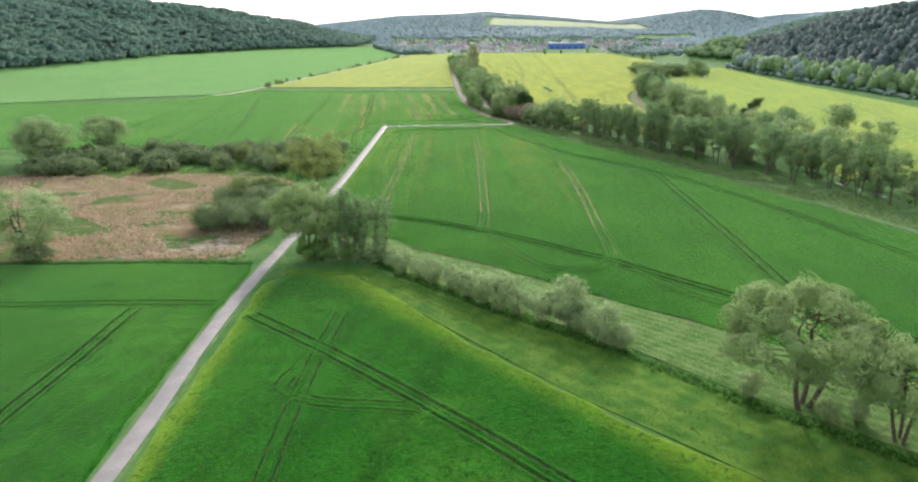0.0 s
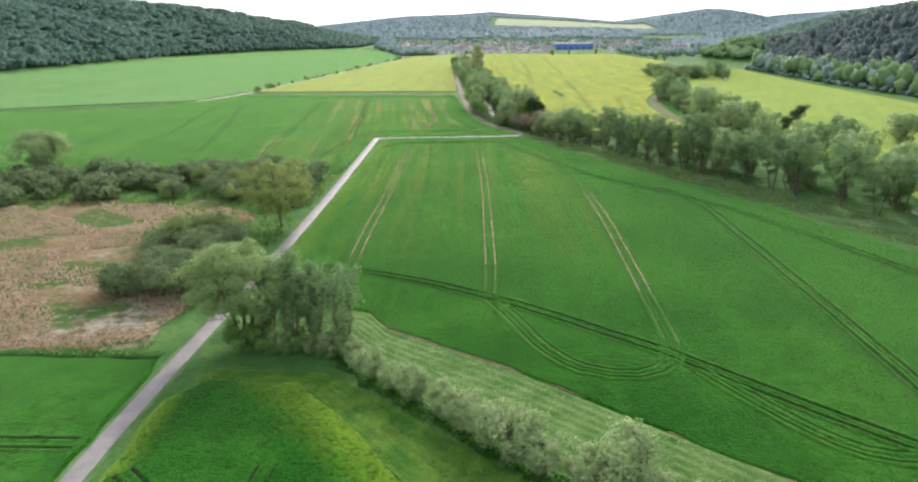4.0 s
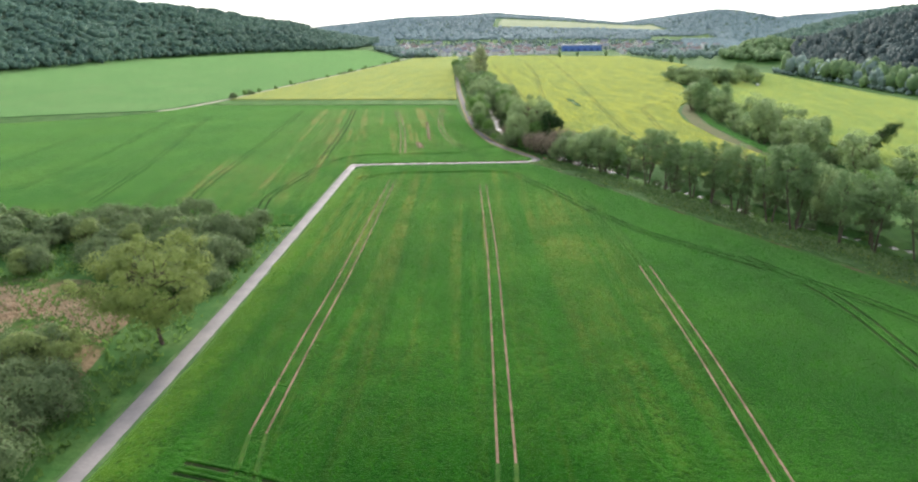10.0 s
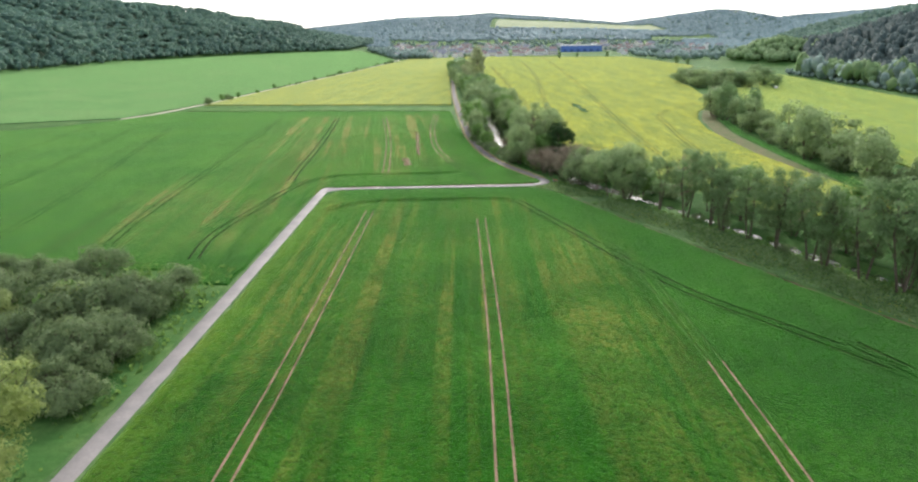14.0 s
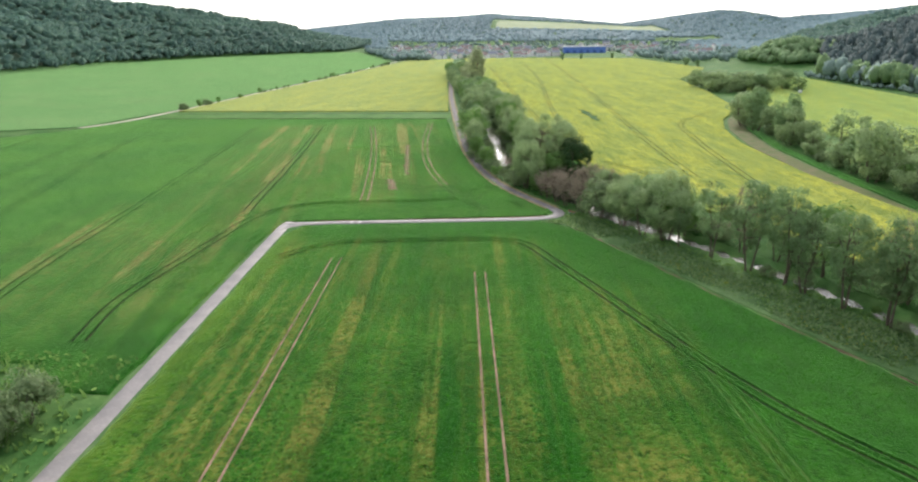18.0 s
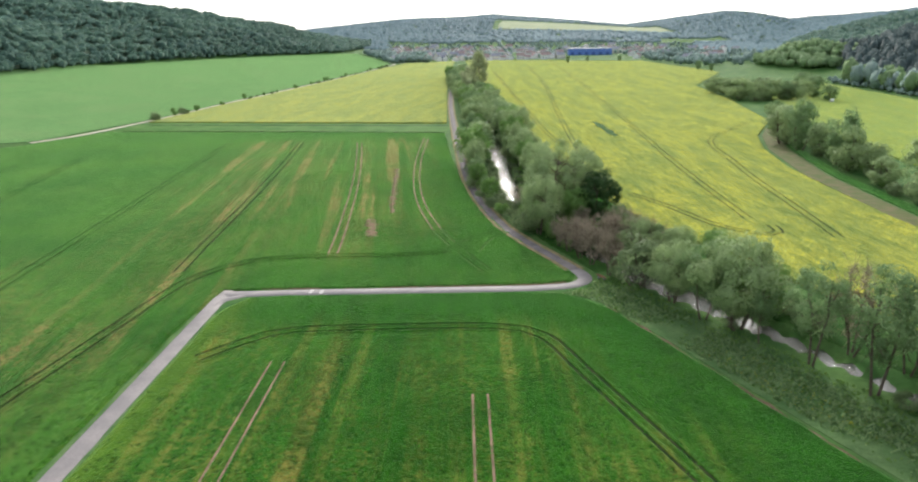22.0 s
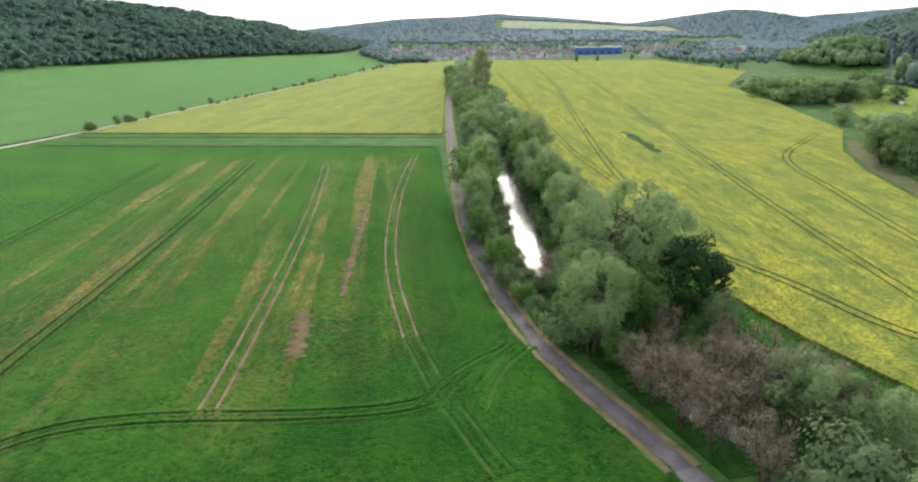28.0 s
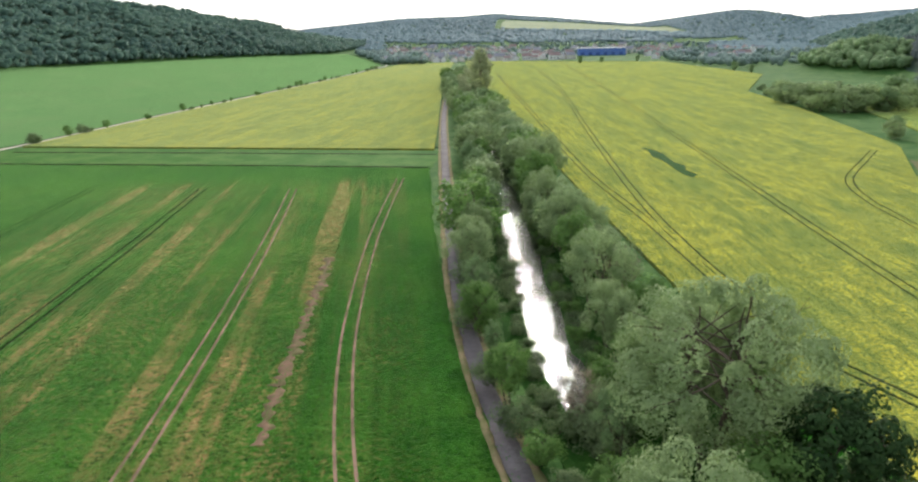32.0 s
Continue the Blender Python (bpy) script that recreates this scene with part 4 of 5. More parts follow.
kind("field_maple", ((6, {}),), kind="maple_tree", label="rounded field maple in thin yellow-green leaf", h=16, w=17.5, low=2.4, leaf_mat=M_OLIVE, clumps=130, per=170, size=0.28, puff=1.3, stems=1, trunk=0.3, top=0.5, shell=0.45, limbs=36, skin=0.5)
kind("river_alder", ((7, {}), (8, {"w": 8, "h": 17}), (9, {"w": 10})), kind="alder_tree", label="riverside alder with full green crown", h=16, w=9.0, low=4.2, leaf_mat=M_ALDER, clumps=50, per=130, size=0.29, puff=1.35, stems=2, trunk=0.2, top=0.5, shell=0.3, limbs=20, skin=0.5)
kind("river_willow", ((10, {}), (11, {"w": 11, "h": 12}), (12, {"w": 12})), kind="willow_tree", label="riverside willow with silvery grey-green crown", h=14, w=13, low=2.2, leaf_mat=M_SILVER, clumps=56, per=330, size=0.25, puff=1.65, stems=3, trunk=0.26, top=0.42, shell=0.68, limbs=14, droop=0.4, skin=0.74)
kind("bare_tree", ((13, {}), (14, {"w": 8})), kind="budding_tree", label="brownish tree just coming into bud", h=11, w=7, low=1.8, leaf_mat=M_TWIG, clumps=70, per=24, size=0.2, puff=0.9, stems=3, trunk=0.16, top=0.55, shell=0.4, limbs=30, twig=True)
kind("dark_tree", ((15, {}),), kind="dark_tree", label="dense dark green tree beside the rape", h=14, w=10, low=1.5, leaf_mat=M_DARK, clumps=90, per=150, size=0.34, puff=1.25, trunk=0.3, top=0.42, shell=0.7, limbs=8, skin=0.7)
kind("poplar", ((16, {}), (17, {"w": 11})), kind="poplar_tree", label="tall poplar with pale green crown", h=24, w=13, low=3, leaf_mat=M_POPLAR, clumps=90, per=80, size=0.6, puff=2.0, trunk=0.4, top=0.4, limbs=20, skin=0.55)
kind("green_tree", ((18, {}), (19, {"w": 8})), kind="ash_tree", label="fresh green riverside tree", h=12, w=8, low=2.0, leaf_mat=M_FRESH, clumps=34, per=200, size=0.34, puff=1.5, stems=2, trunk=0.2, skin=0.65)
kind("sallow", ((20, {}), (21, {"w": 8.5}), (22, {"h": 6}), (23, {"w": 6})), kind="sallow_bush", label="rounded grey-green sallow bush", h=5, w=7.2, low=0.2, leaf_mat=M_BUSH, clumps=18, per=190, size=0.26, puff=1.35, stems=3, trunk=0.09, top=0.3, shell=0.7, limbs=8, skin=0.72)
kind("hedge_shrub", ((24, {}), (25, {"w": 5}), (26, {"h": 7})), kind="willow_shrub", label="feathery pale willow shrub in a hedge", h=6, w=5.6, low=0.2, leaf_mat=M_HEDGE, clumps=44, per=95, size=0.23, puff=1.0, stems=6, trunk=0.05, top=0.55, shell=0.5, limbs=12, droop=-0.6)
kind("far_willow", ((30, {}), (31, {"w": 10})), kind="willow_tree", label="riverside willow with silvery grey-green crown", h=13, w=12, low=0.4, leaf_mat=M_SILVER, clumps=30, per=110, size=0.6, puff=2.2, stems=2, trunk=0.3, top=0.42, shell=0.66, limbs=8, skin=0.72)
kind("far_alder", ((32, {}), (33, {"w": 8})), kind="alder_tree", label="riverside alder with full green crown", h=14, w=9.5, low=0.5, leaf_mat=M_ALDER, clumps=30, per=95, size=0.58, puff=1.9, stems=2, trunk=0.25, top=0.5, shell=0.6, limbs=8, skin=0.65)
kind("far_ash", ((34, {}), (35, {"w": 9})), kind="ash_tree", label="fresh green tree by the water", h=11, w=8, low=1.0, leaf_mat=M_FRESH, clumps=24, per=90, size=0.5, puff=1.7, stems=2, trunk=0.2, limbs=8, skin=0.65)
kind("fresh_bush", ((27, {}),), kind="fresh_bush", label="bright green rounded bush", h=5, w=5, low=0.2, leaf_mat=M_FRESH, clumps=22, per=110, size=0.3, puff=1.0, stems=4, trunk=0.08, top=0.5, skin=0.65)

kind("far_sallow", ((36, {}), (37, {"w": 6})), kind="sallow_bush", label="rounded grey-green sallow bush", h=5, w=7.2, low=0.2, leaf_mat=M_BUSH, clumps=14, per=60, size=0.55, puff=1.5, stems=2, trunk=0.09, top=0.3, shell=0.7, limbs=4, skin=0.7)
kind("yellow_sallow", ((28, {}), (29, {"w": 6})), kind="sallow_bush", label="yellow-green sallow bush in fresh leaf", h=5, w=7.0, low=0.2, leaf_mat=M_SALLOW, clumps=18, per=190, size=0.26, puff=1.35, stems=3, trunk=0.09, top=0.35, shell=0.7, limbs=8, skin=0.72)

# meadow trees and the hedge
for x, y, h, w in ((41.4, 69.4, 15.2, 1.08), (49.0, 62.4, 12.4, 0.85), (56, 57, 11.5, 0.8)):
    plant("broad_willow", x, y, h, "old willow with dark forked trunks and broad crown", wide=w)
for x, y, h in ((36.2, 71.5, 3.6), (43, 66, 3.2), (46.5, 66.5, 3.0), (54, 60, 4)):
    plant("hedge_shrub", x, y, h)
for x, y, h in ((-28.2, 125.5, 12.2), (-24.6, 124.4, 14.4), (-20.9, 124.6, 12.6), (-17.2, 123.0, 13.8), (-22.6, 127.8, 11.5)):
    plant("tall_alder", x, y, h, group="alders at the hedge end")
plant("broad_willow", -32.2, 125.6, 14.8, "willow with pale crown beside the farm track", wide=0.97)
for x, y, h in ((-25.8, 122.3, 3.4), (-18.2, 120.8, 4.2), (-21.4, 121.4, 3.0), (-14.5, 118.5, 4.2), (-11.4, 114.5, 5.0), (-8.5, 112, 4), (-5.6, 109.6, 4.9), (-2, 106, 4.8), (0.9, 103, 5.7), (3.5, 100.5, 5.5), (5.8, 98, 6.7), (9, 95.5, 5.2), (12.6, 93.2, 5.6),
                (16.4, 92, 8.0), (18.4, 88.5, 5.8), (20.9, 85.6, 6.3), (23, 84, 4.2)):
    plant("hedge_shrub", x, y, h, group="shrubs of the hedge")
for x, y, h in ((-31.5, 122.2, 4.6), (-28.8, 122.8, 4.0), (-26.6, 121.6, 3.0), (-23.4, 122.4, 3.6), (-20, 122.6, 3.2), (-16.6, 121.2, 3.4), (-29.8, 127.5, 3.6)):
    plant("fresh_bush", x, y, h, "dark ivy-grown bush at the foot of the trees")
plant("field_maple", -45.7, 186.0, 15.8)
for x, y, h in ((-141, 245, 15), (-149, 221, 16.5), (-158, 232, 11)):
    plant("river_willow", x, y, h, "grey-green willow standing behind the thicket", wide=1.25)
plant("river_willow", -88.5, 122.5, 14.0, "willow with pale crown at the reed bed", wide=1.25, which=0)
plant("sallow", -86, 119.5, 4.5)
plant("fresh_bush", -65.4, 232.6, 6.4)
plant("yellow_sallow", -54.5, 207, 6.0)

# sallow thicket: an upper belt along the wheat and a lower belt beside the track
for k in range(150):
    u, v = PLANT.uniform(), PLANT.uniform()
    x = -150 + 98 * u
    plant("far_sallow" if x < -92 else "sallow" if k % 6 else "yellow_sallow", x, 212 + 40 * v - 8 * (u < 0.25) - 9 * v * (u > 0.85), PLANT.uniform(3.6, 6.6), group="sallow thicket")
for k in range(70):
    v = PLANT.uniform()
    y = 140 + 66 * v
    x = path_x(y) - 6 - PLANT.uniform(0, 1) ** 1.2 * (22 - 10 * abs(v - 0.4))
    if math.hypot(x + 46.5, (y - 182) * 0.7) > 8.5 and y < 186 - 0.8 * max(0.0, -52 - x):
        plant("sallow" if k % 4 else "yellow_sallow", x, y, PLANT.uniform(3.4, 6.6), group="sallow thicket")
for k in range(16):
    y = 206 + 36 * PLANT.uniform()
    plant("sallow", path_x(y) - 6.5 - 6 * PLANT.uniform(), y, PLANT.uniform(3, 5), group="sallow thicket")

# river trees: the near bank up the meadow
for x, y, h in ((27.7, 317.2, 12.1), (33.1, 309, 9.5), (37.2, 302.5, 13.5), (41.5, 295, 15.9), (45, 288.5, 16.8), (49.6, 277.8, 15), (52.8, 271.5, 16), (56, 264, 16.3), (60.5, 254, 17.6), (63.5, 248, 18.8), (68.5, 238, 15), (72.5, 232.5, 15.5),
                (77.5, 227, 16), (81, 219, 18.5), (87, 207.5, 17), (91.5, 199, 14.5), (97.5, 189.5, 15), (101, 180, 14.5), (104, 170, 14.5), (107, 160, 13)):
    plant("river_alder", x - 0.9, y - 0.3, h, group="alders along the river")
for x, y, h, k in ((30.6, 313.8, 13.8, "river_willow"), (24, 324, 10, "river_willow"), (19.5, 331, 8.6, "sallow"), (15.6, 336.5, 7.6, "bare_tree"), (35, 318, 11, "green_tree"), (43, 306, 12, "bare_tree"), (52, 292, 13, "green_tree"),
                   (58.5, 280, 12.5, "bare_tree"), (64, 268, 14, "green_tree"), (70, 256, 13, "river_willow"), (77, 246, 13.5, "green_tree"), (85, 233, 15, "river_willow"), (93, 222, 14, "green_tree"), (100, 210, 13, "river_willow"), (108, 195, 14, "green_tree"),
                   (47, 300, 11.5, "river_alder"), (73, 262, 12, "river_alder"), (90, 240, 12.5, "river_alder")):
    plant(k, x, y, h, group="trees along the river")
for k in range(11):
    y = 168 + 11.6 * k
    plant("tall_alder" if k % 3 else "river_alder", river_x(y) - 4.4 + PLANT.uniform(-1.2, 1.0), y, PLANT.uniform(11, 15), group="alders along the river")
    plant("sallow" if k % 3 else "fresh_bush", river_x(y) - PLANT.uniform(3.4, 4.2), y + 3, PLANT.uniform(1.4, 2.3), "low dark bush on the river bank", group="bushes on the river bank")
for x, y, h in ((9.8, 350.6, 7.2), (11.6, 346.4, 7.8), (8.2, 354.2, 6.4), (13.2, 342.6, 7.4), (20, 352, 8.4), (21.6, 347.6, 8.8), (24, 343.6, 8.4)):
    plant("bare_tree", x, y, h, wide=1.15, group="trees at the river bend")
# the bend and the pool
plant("great_willow", 10.8, 378.5, 18.0)
plant("river_willow", 4.6, 363.0, 13.0, "rounded silver willow in front of a larger one", wide=0.8, which=0)
plant("dark_tree", 17.5, 371.5, 12.8, wide=0.98)
for x, y, h, k in ((0.4, 387.2, 7.0, "bare_tree"), (2.2, 384.2, 5.0, "sallow"), (-1.6, 389.2, 3.2, "sallow"), (3.4, 387.5, 6.0, "river_willow")):
    plant(k, x, y, h, group="trees at the river bend")
for k in range(18):
    y = 384 + 4 * k
    plant("sallow", river_x(y) - PLANT.uniform(3.0, 3.9), y, PLANT.uniform(1.4, 2.8), "low bush hanging over the water", group="bushes on the river bank")
    plant("fresh_bush" if k % 2 else "sallow", river_x(y) + PLANT.uniform(3.0, 4.0), y + 2, PLANT.uniform(1.6, 3.2), "low bush hanging over the water", group="bushes on the river bank")
for x, y, h, w, k in ((7.6, 359.5, 6.2, 1.0, "green_tree"), (12.2, 357, 7.0, 1.15, "bare_tree"), (15.6, 352, 8.8, 1.2, "bare_tree"), (18.5, 348.5, 9.2, 1.2, "bare_tree"), (22, 347, 8.0, 1.1, "river_willow"), (23.5, 342, 9, 0.8, "river_willow"), (28, 338, 9.2, 0.8, "river_willow"), (33, 334, 10, 0.9, "green_tree"),
                      (1.6, 366, 5.5, 0.9, "sallow"), (3.2, 371.5, 8.5, 0.9, "green_tree"), (3.0, 380, 9, 0.8, "river_alder"), (15, 386, 12, 0.9, "river_willow"), (9, 391, 9.5, 0.9, "river_willow"), (19.5, 362, 6, 1.0, "bare_tree"),
                      (5.2, 402, 9.5, 0.8, "river_willow"), (4.8, 415, 12.5, 0.8, "river_willow"), (3.2, 428, 12, 0.8, "green_tree"), (2.4, 441, 12.5, 0.85, "river_willow"), (0.5, 457, 13, 0.85, "river_willow"), (-0.5, 478, 14, 0.9, "green_tree"), (0.5, 498, 14.5, 0.9, "river_willow"), (-4.5, 520, 14, 1.0, "river_alder"),
                      (-3.5, 540, 12, 1.0, "river_willow"), (-6.6, 389.5, 7.6, 0.8, "green_tree"), (-8.4, 398, 6.4, 0.8, "river_alder"), (-9.8, 405, 8.6, 0.8, "green_tree"), (-11.2, 415, 8.4, 0.8, "river_alder"), (-12.6, 427, 11, 0.8, "river_willow"), (-12.4, 440, 10, 0.8, "river_willow"), (-14.6, 455, 9, 1.0, "bare_tree")):
    plant(k, x, y, h, wide=w, group="trees at the river bend")
for x, y, h, k in ((9.4, 354.5, 3.2, "fresh_bush"), (2.4, 375.5, 4.6, "fresh_bush"), (1.8, 385, 4.4, "sallow"), (3.2, 391, 6.5, "green_tree"), (13.5, 364, 6, "bare_tree"), (12.5, 369, 9.5, "green_tree"), (-5.4, 383.5, 4.2, "sallow"), (-3.8, 379, 3.6, "fresh_bush"), (-1.8, 373.5, 3.2, "sallow"), (-8.6, 393.5, 4, "sallow"), (22, 374, 5, "sallow"), (16, 401, 9, "river_willow"), (11, 409, 8, "green_tree"),
                   (9, 420, 8, "bare_tree"), (-10.5, 410, 5, "sallow"), (-11.8, 421, 6, "sallow"), (-13.6, 447, 8, "green_tree"), (-14, 464, 9, "river_willow"), (26, 350, 5.5, "sallow"), (31, 345, 5.5, "green_tree"), (5.0, 366.5, 6, "green_tree"), (7, 396, 7, "green_tree"), (8, 432, 8, "sallow"), (7.4, 447, 9, "river_willow")):
    plant(k, x, y, h, group="trees at the river bend")
# the far river rows, with bushes under them
for k in range(52):
    y = 448 + 9 * k
    for s in (-1, 1):
        x = river_x(y) + s * PLANT.uniform(4.2, 6.5) + (PLANT.uniform(-3, 0) if s < 0 else 0)
        kk = ("far_willow", "far_alder", "far_ash", "far_willow")[int(PLANT.integers(4))]
        plant(kk, x, y + PLANT.uniform(-3, 3), PLANT.uniform(8, 14.5), wide=1.15, group="trees along the river")
for k in range(22):
    y = 344 + 3.2 * k
    plant("fresh_bush", river_x(y) + PLANT.uniform(4.5, 10), y, PLANT.uniform(1.8, 3.6), "dark green bush under the river trees", group="bushes on the river bank")
for k in range(30):
    y = 180 + 5.6 * k
    if k % 4 == 0:
        plant("sallow", river_x(y) + PLANT.uniform(-5.2, -4.2), y, PLANT.uniform(1.6, 2.6), "low bush on the river bank", group="bushes on the river bank")
    if k % 3 == 2:
        continue
    plant("sallow", river_x(y) + PLANT.uniform(5, 8), y, PLANT.uniform(3, 5.0), "low bush on the river bank", group="bushes on the river bank")
for x, y, h in ((-24, 742, 30), (-34, 760, 20), (-31, 690, 17)):
    plant("poplar", x, y, h)

# stream trees beyond the rape
for x, y, h, w in ((113, 520, 10, 1.0), (107, 503, 13, 1.0), (101.7, 491, 16, 1.1), (101.5, 475, 18.5, 0.95), (104, 461, 13, 1.0), (102.7, 446, 18.5, 0.95), (100.5, 436, 14, 0.9), (103.5, 427, 11, 1.0), (99.5, 413, 8.5, 1.2), (104, 399, 16.5, 0.85), (98, 391, 8, 1.2), (97.5, 381, 11, 0.9), (96.5, 369, 18, 0.8), (107, 373, 14.5, 1.15), (119, 373, 11, 0.9),
                   (99, 353, 12, 1.0), (106, 343, 10, 1.1), (99, 332, 15, 0.9), (108, 322, 11, 1.0), (103, 307, 13.5, 1.0), (112, 297, 11, 1.0), (122, 545, 9, 1.1), (130, 585, 7, 1.3), (138, 600, 7, 1.3), (139, 715, 13, 1.4), (143, 690, 14, 1.4), (141, 674, 14.5, 1.3), (150, 668, 13, 1.4), (159, 673, 13.5, 1.4), (168, 668, 12, 1.3), (177, 671, 13, 1.3),
                   (150, 303, 13, 1.2), (138, 250, 12.5, 1.2), (126, 300, 12, 1.1), (120, 280, 13, 1.1), (116, 262, 12, 1.1), (110, 277, 12, 1.0), (107, 250, 13, 1.0), (118, 238, 12, 1.1)):
    plant(("far_willow", "far_alder", "far_willow", "far_willow")[int(PLANT.integers(4))], x, y, h, wide=w, group="trees along the stream")
for k in range(30):
    y = 296 + 7.6 * k
    x = lerp(y, ((300, 106), (345, 100), (400, 98), (440, 100), (490, 104), (540, 116)))
    plant("far_sallow" if k % 3 else "far_ash", x + PLANT.uniform(-1, 5), y, PLANT.uniform(3.0, 6.5), "low bush under the stream trees", group="stream bushes")
for x, y, h in ((193, 709, 15), (191, 686, 14), (190, 660, 10), (148, 690, 11), (160, 678, 12)):
    plant("far_alder", x, y, h, wide=1.5, group="trees along the stream")
kind("leaning_tree", ((38, {}),), kind="leaning_tree", label="dark ivy-grown tree leaning far over in the meadow", h=13, w=7.0, low=1.0, leaf_mat=M_DARK, clumps=60, per=110, size=0.36, puff=1.5, trunk=0.3, top=0.3, shell=0.5, limbs=10, lean=0.9, skin=0.6)
plant("leaning_tree", 119.5, 340, 11.5, turn=0.15)
for k in range(26):
    plant("far_sallow", PLANT.uniform(142, 200), PLANT.uniform(660, 800), PLANT.uniform(4, 8), "grey-green bush by the stream", group="stream bushes")
# bushes along the slope track
for k in range(46):
    y = 580 + 560 * (k / 45) ** 1.15 + PLANT.uniform(-6, 6)
    x = lerp(y, ((576, -193.5), (662, -190), (768, -182.5), (930, -173), (1180, -162))) + 3.2
    if math.sin(k * 1.7) + math.sin(k * 0.6) > -0.5:
        plant("far_ash" if k % 3 else "far_sallow", x, y, PLANT.uniform(2.2, 5.2), "small roadside bush beside the gravel track", group="bushes along the gravel track")


# ---- woods on the hills ----
def crown_shapes(count, seed, leaves=34, fine=2):
    """Unit crowns: a lumpy kernel under loose clumps of leaves, as triangles with rounded shading."""
    rng = np.random.default_rng(seed)
    bm = bmesh.new()
    bmesh.ops.create_icosphere(bm, subdivisions=fine, radius=1)
    base = np.array([v.co[:] for v in bm.verts])
    tri = np.array([[v.index for v in f.verts] for f in bm.faces])
    bm.free()
    out = []
    for _ in range(count):
        bulge = rng.normal(0, 1, (9, 3)) + (0, 0, 0.5)
        bulge /= np.linalg.norm(bulge, axis=1, keepdims=True)
        lump = np.max(np.clip(base @ bulge.T, 0, 1) ** 7, axis=1, keepdims=True)
        k = base * (0.66 + 0.34 * lump + 0.07 * rng.uniform(-1, 1, (len(base), 1)))
        d = rng.normal(0, 1, (leaves, 3))
        d[:, 2] = np.abs(d[:, 2]) * 1.1 - 0.25
        d /= np.linalg.norm(d, axis=1, keepdims=True) + 1e-9
        near = np.argmax(d @ bulge.T, axis=1)
        lump = np.max(np.clip(d @ bulge.T, 0, 1) ** 7, axis=1, keepdims=True)
        p = d * (0.7 + 0.36 * lump + 0.07 * rng.uniform(-1, 1, (leaves, 1)))
        n = d + (p - bulge[near] * 0.7) * 0.9 + rng.normal(0, 0.12, (leaves, 3))
        n /= np.linalg.norm(n, axis=1, keepdims=True) + 1e-9
        u = np.cross(n, rng.normal(0, 1, (leaves, 3)))
        u /= np.linalg.norm(u, axis=1, keepdims=True) + 1e-9
        w = np.cross(n, u)
        u = u + n * rng.uniform(-0.5, 0.5, (leaves, 1))
        s = rng.uniform(0.12, 0.27, (leaves, 1))
        q = np.stack([p + u * s, p + w * s, p - u * s, p - w * s], 1).reshape(-1, 3)
        i = len(k) + 4 * np.arange(leaves)[:, None]
        f = np.vstack([tri, i + [[0, 1, 2]], i + [[0, 2, 3]]]) if leaves else tri
        around = k / np.linalg.norm(k, axis=1, keepdims=True)
        out.append((np.vstack([k, q]), f, np.vstack([around, np.repeat(n, 4, 0)])))
    return out


def wood(name, places, shapes, material, label, seed, lift=0.5, level=0.0):
    """One joined wood of many crowns at (x, y, radius, height); level evens the shading out to a closed canopy."""
    rng = np.random.default_rng(seed)
    vs, fs, ns, n = [], [], [], 0
    for x, y, r, h in places:
        v, f, m = shapes[int(rng.integers(len(shapes)))]
        a = rng.uniform(0, 6.28)
        c, s = math.cos(a), math.sin(a)
        turn = np.array([[c, s, 0], [-s, c, 0], [0, 0, 1]])
        vs.append(v @ turn * (r, r, h * 0.5) + (x, y, gz(x, y) + h * lift * rng.uniform(0.85, 1.1)))
        ns.append(m @ turn)
        fs.append(f + n)
        n += len(v)
    ob = mesh_ob(name, np.vstack(vs), np.vstack(fs), material, shade=True)
    ns = np.vstack(ns) * (1 - level) + (0, 0, level)
    soft_normals(ob.data, ns / (np.linalg.norm(ns, axis=1, keepdims=True) + 1e-6))
    return tagged(ob, label, "woodland", kind="stuff")


W = np.random.default_rng(5)
near_shapes, hill_shapes, far_shapes = crown_shapes(10, 1, 34, 2), crown_shapes(12, 7, 34, 1), crown_shapes(10, 2, 3, 1)
left, lime, right, pine = [], [], [], []
for _ in range(12500):
    y = W.uniform(430, 2000)
    d = 430 * W.uniform() ** 1.5
    r = W.uniform(3.2, 5.2) + 2.6 * W.uniform() ** 3
    left.append((lerp(y, FOOT_L) - d + W.uniform(-3, 3), y, r * (0.7 if d < 12 else 1), r * W.uniform(1.25, 1.6)))
for _ in range(6200):
    y = W.uniform(180, 1700)
    d = 18 + 400 * W.uniform() ** 1.4
    x = lerp(y, FOOT_R) + d - 8
    r = W.uniform(3.4, 6.0)
    if y > 1000 + 0.45 * d:
        right.append((x, y, r * 1.2, r * W.uniform(1.6, 2.1)))
    else:
        pine.append((x, y, r * 0.74, r * W.uniform(2.0, 2.6)))
for _ in range(460):
    a, q = W.uniform(0, 6.28), W.uniform() ** 0.5
    r = W.uniform(2.6, 4.8)
    lime.append((303 + 46 * q * math.cos(a), 983 + 72 * q * math.sin(a), r, r * W.uniform(2.0, 2.6)))
edge = []
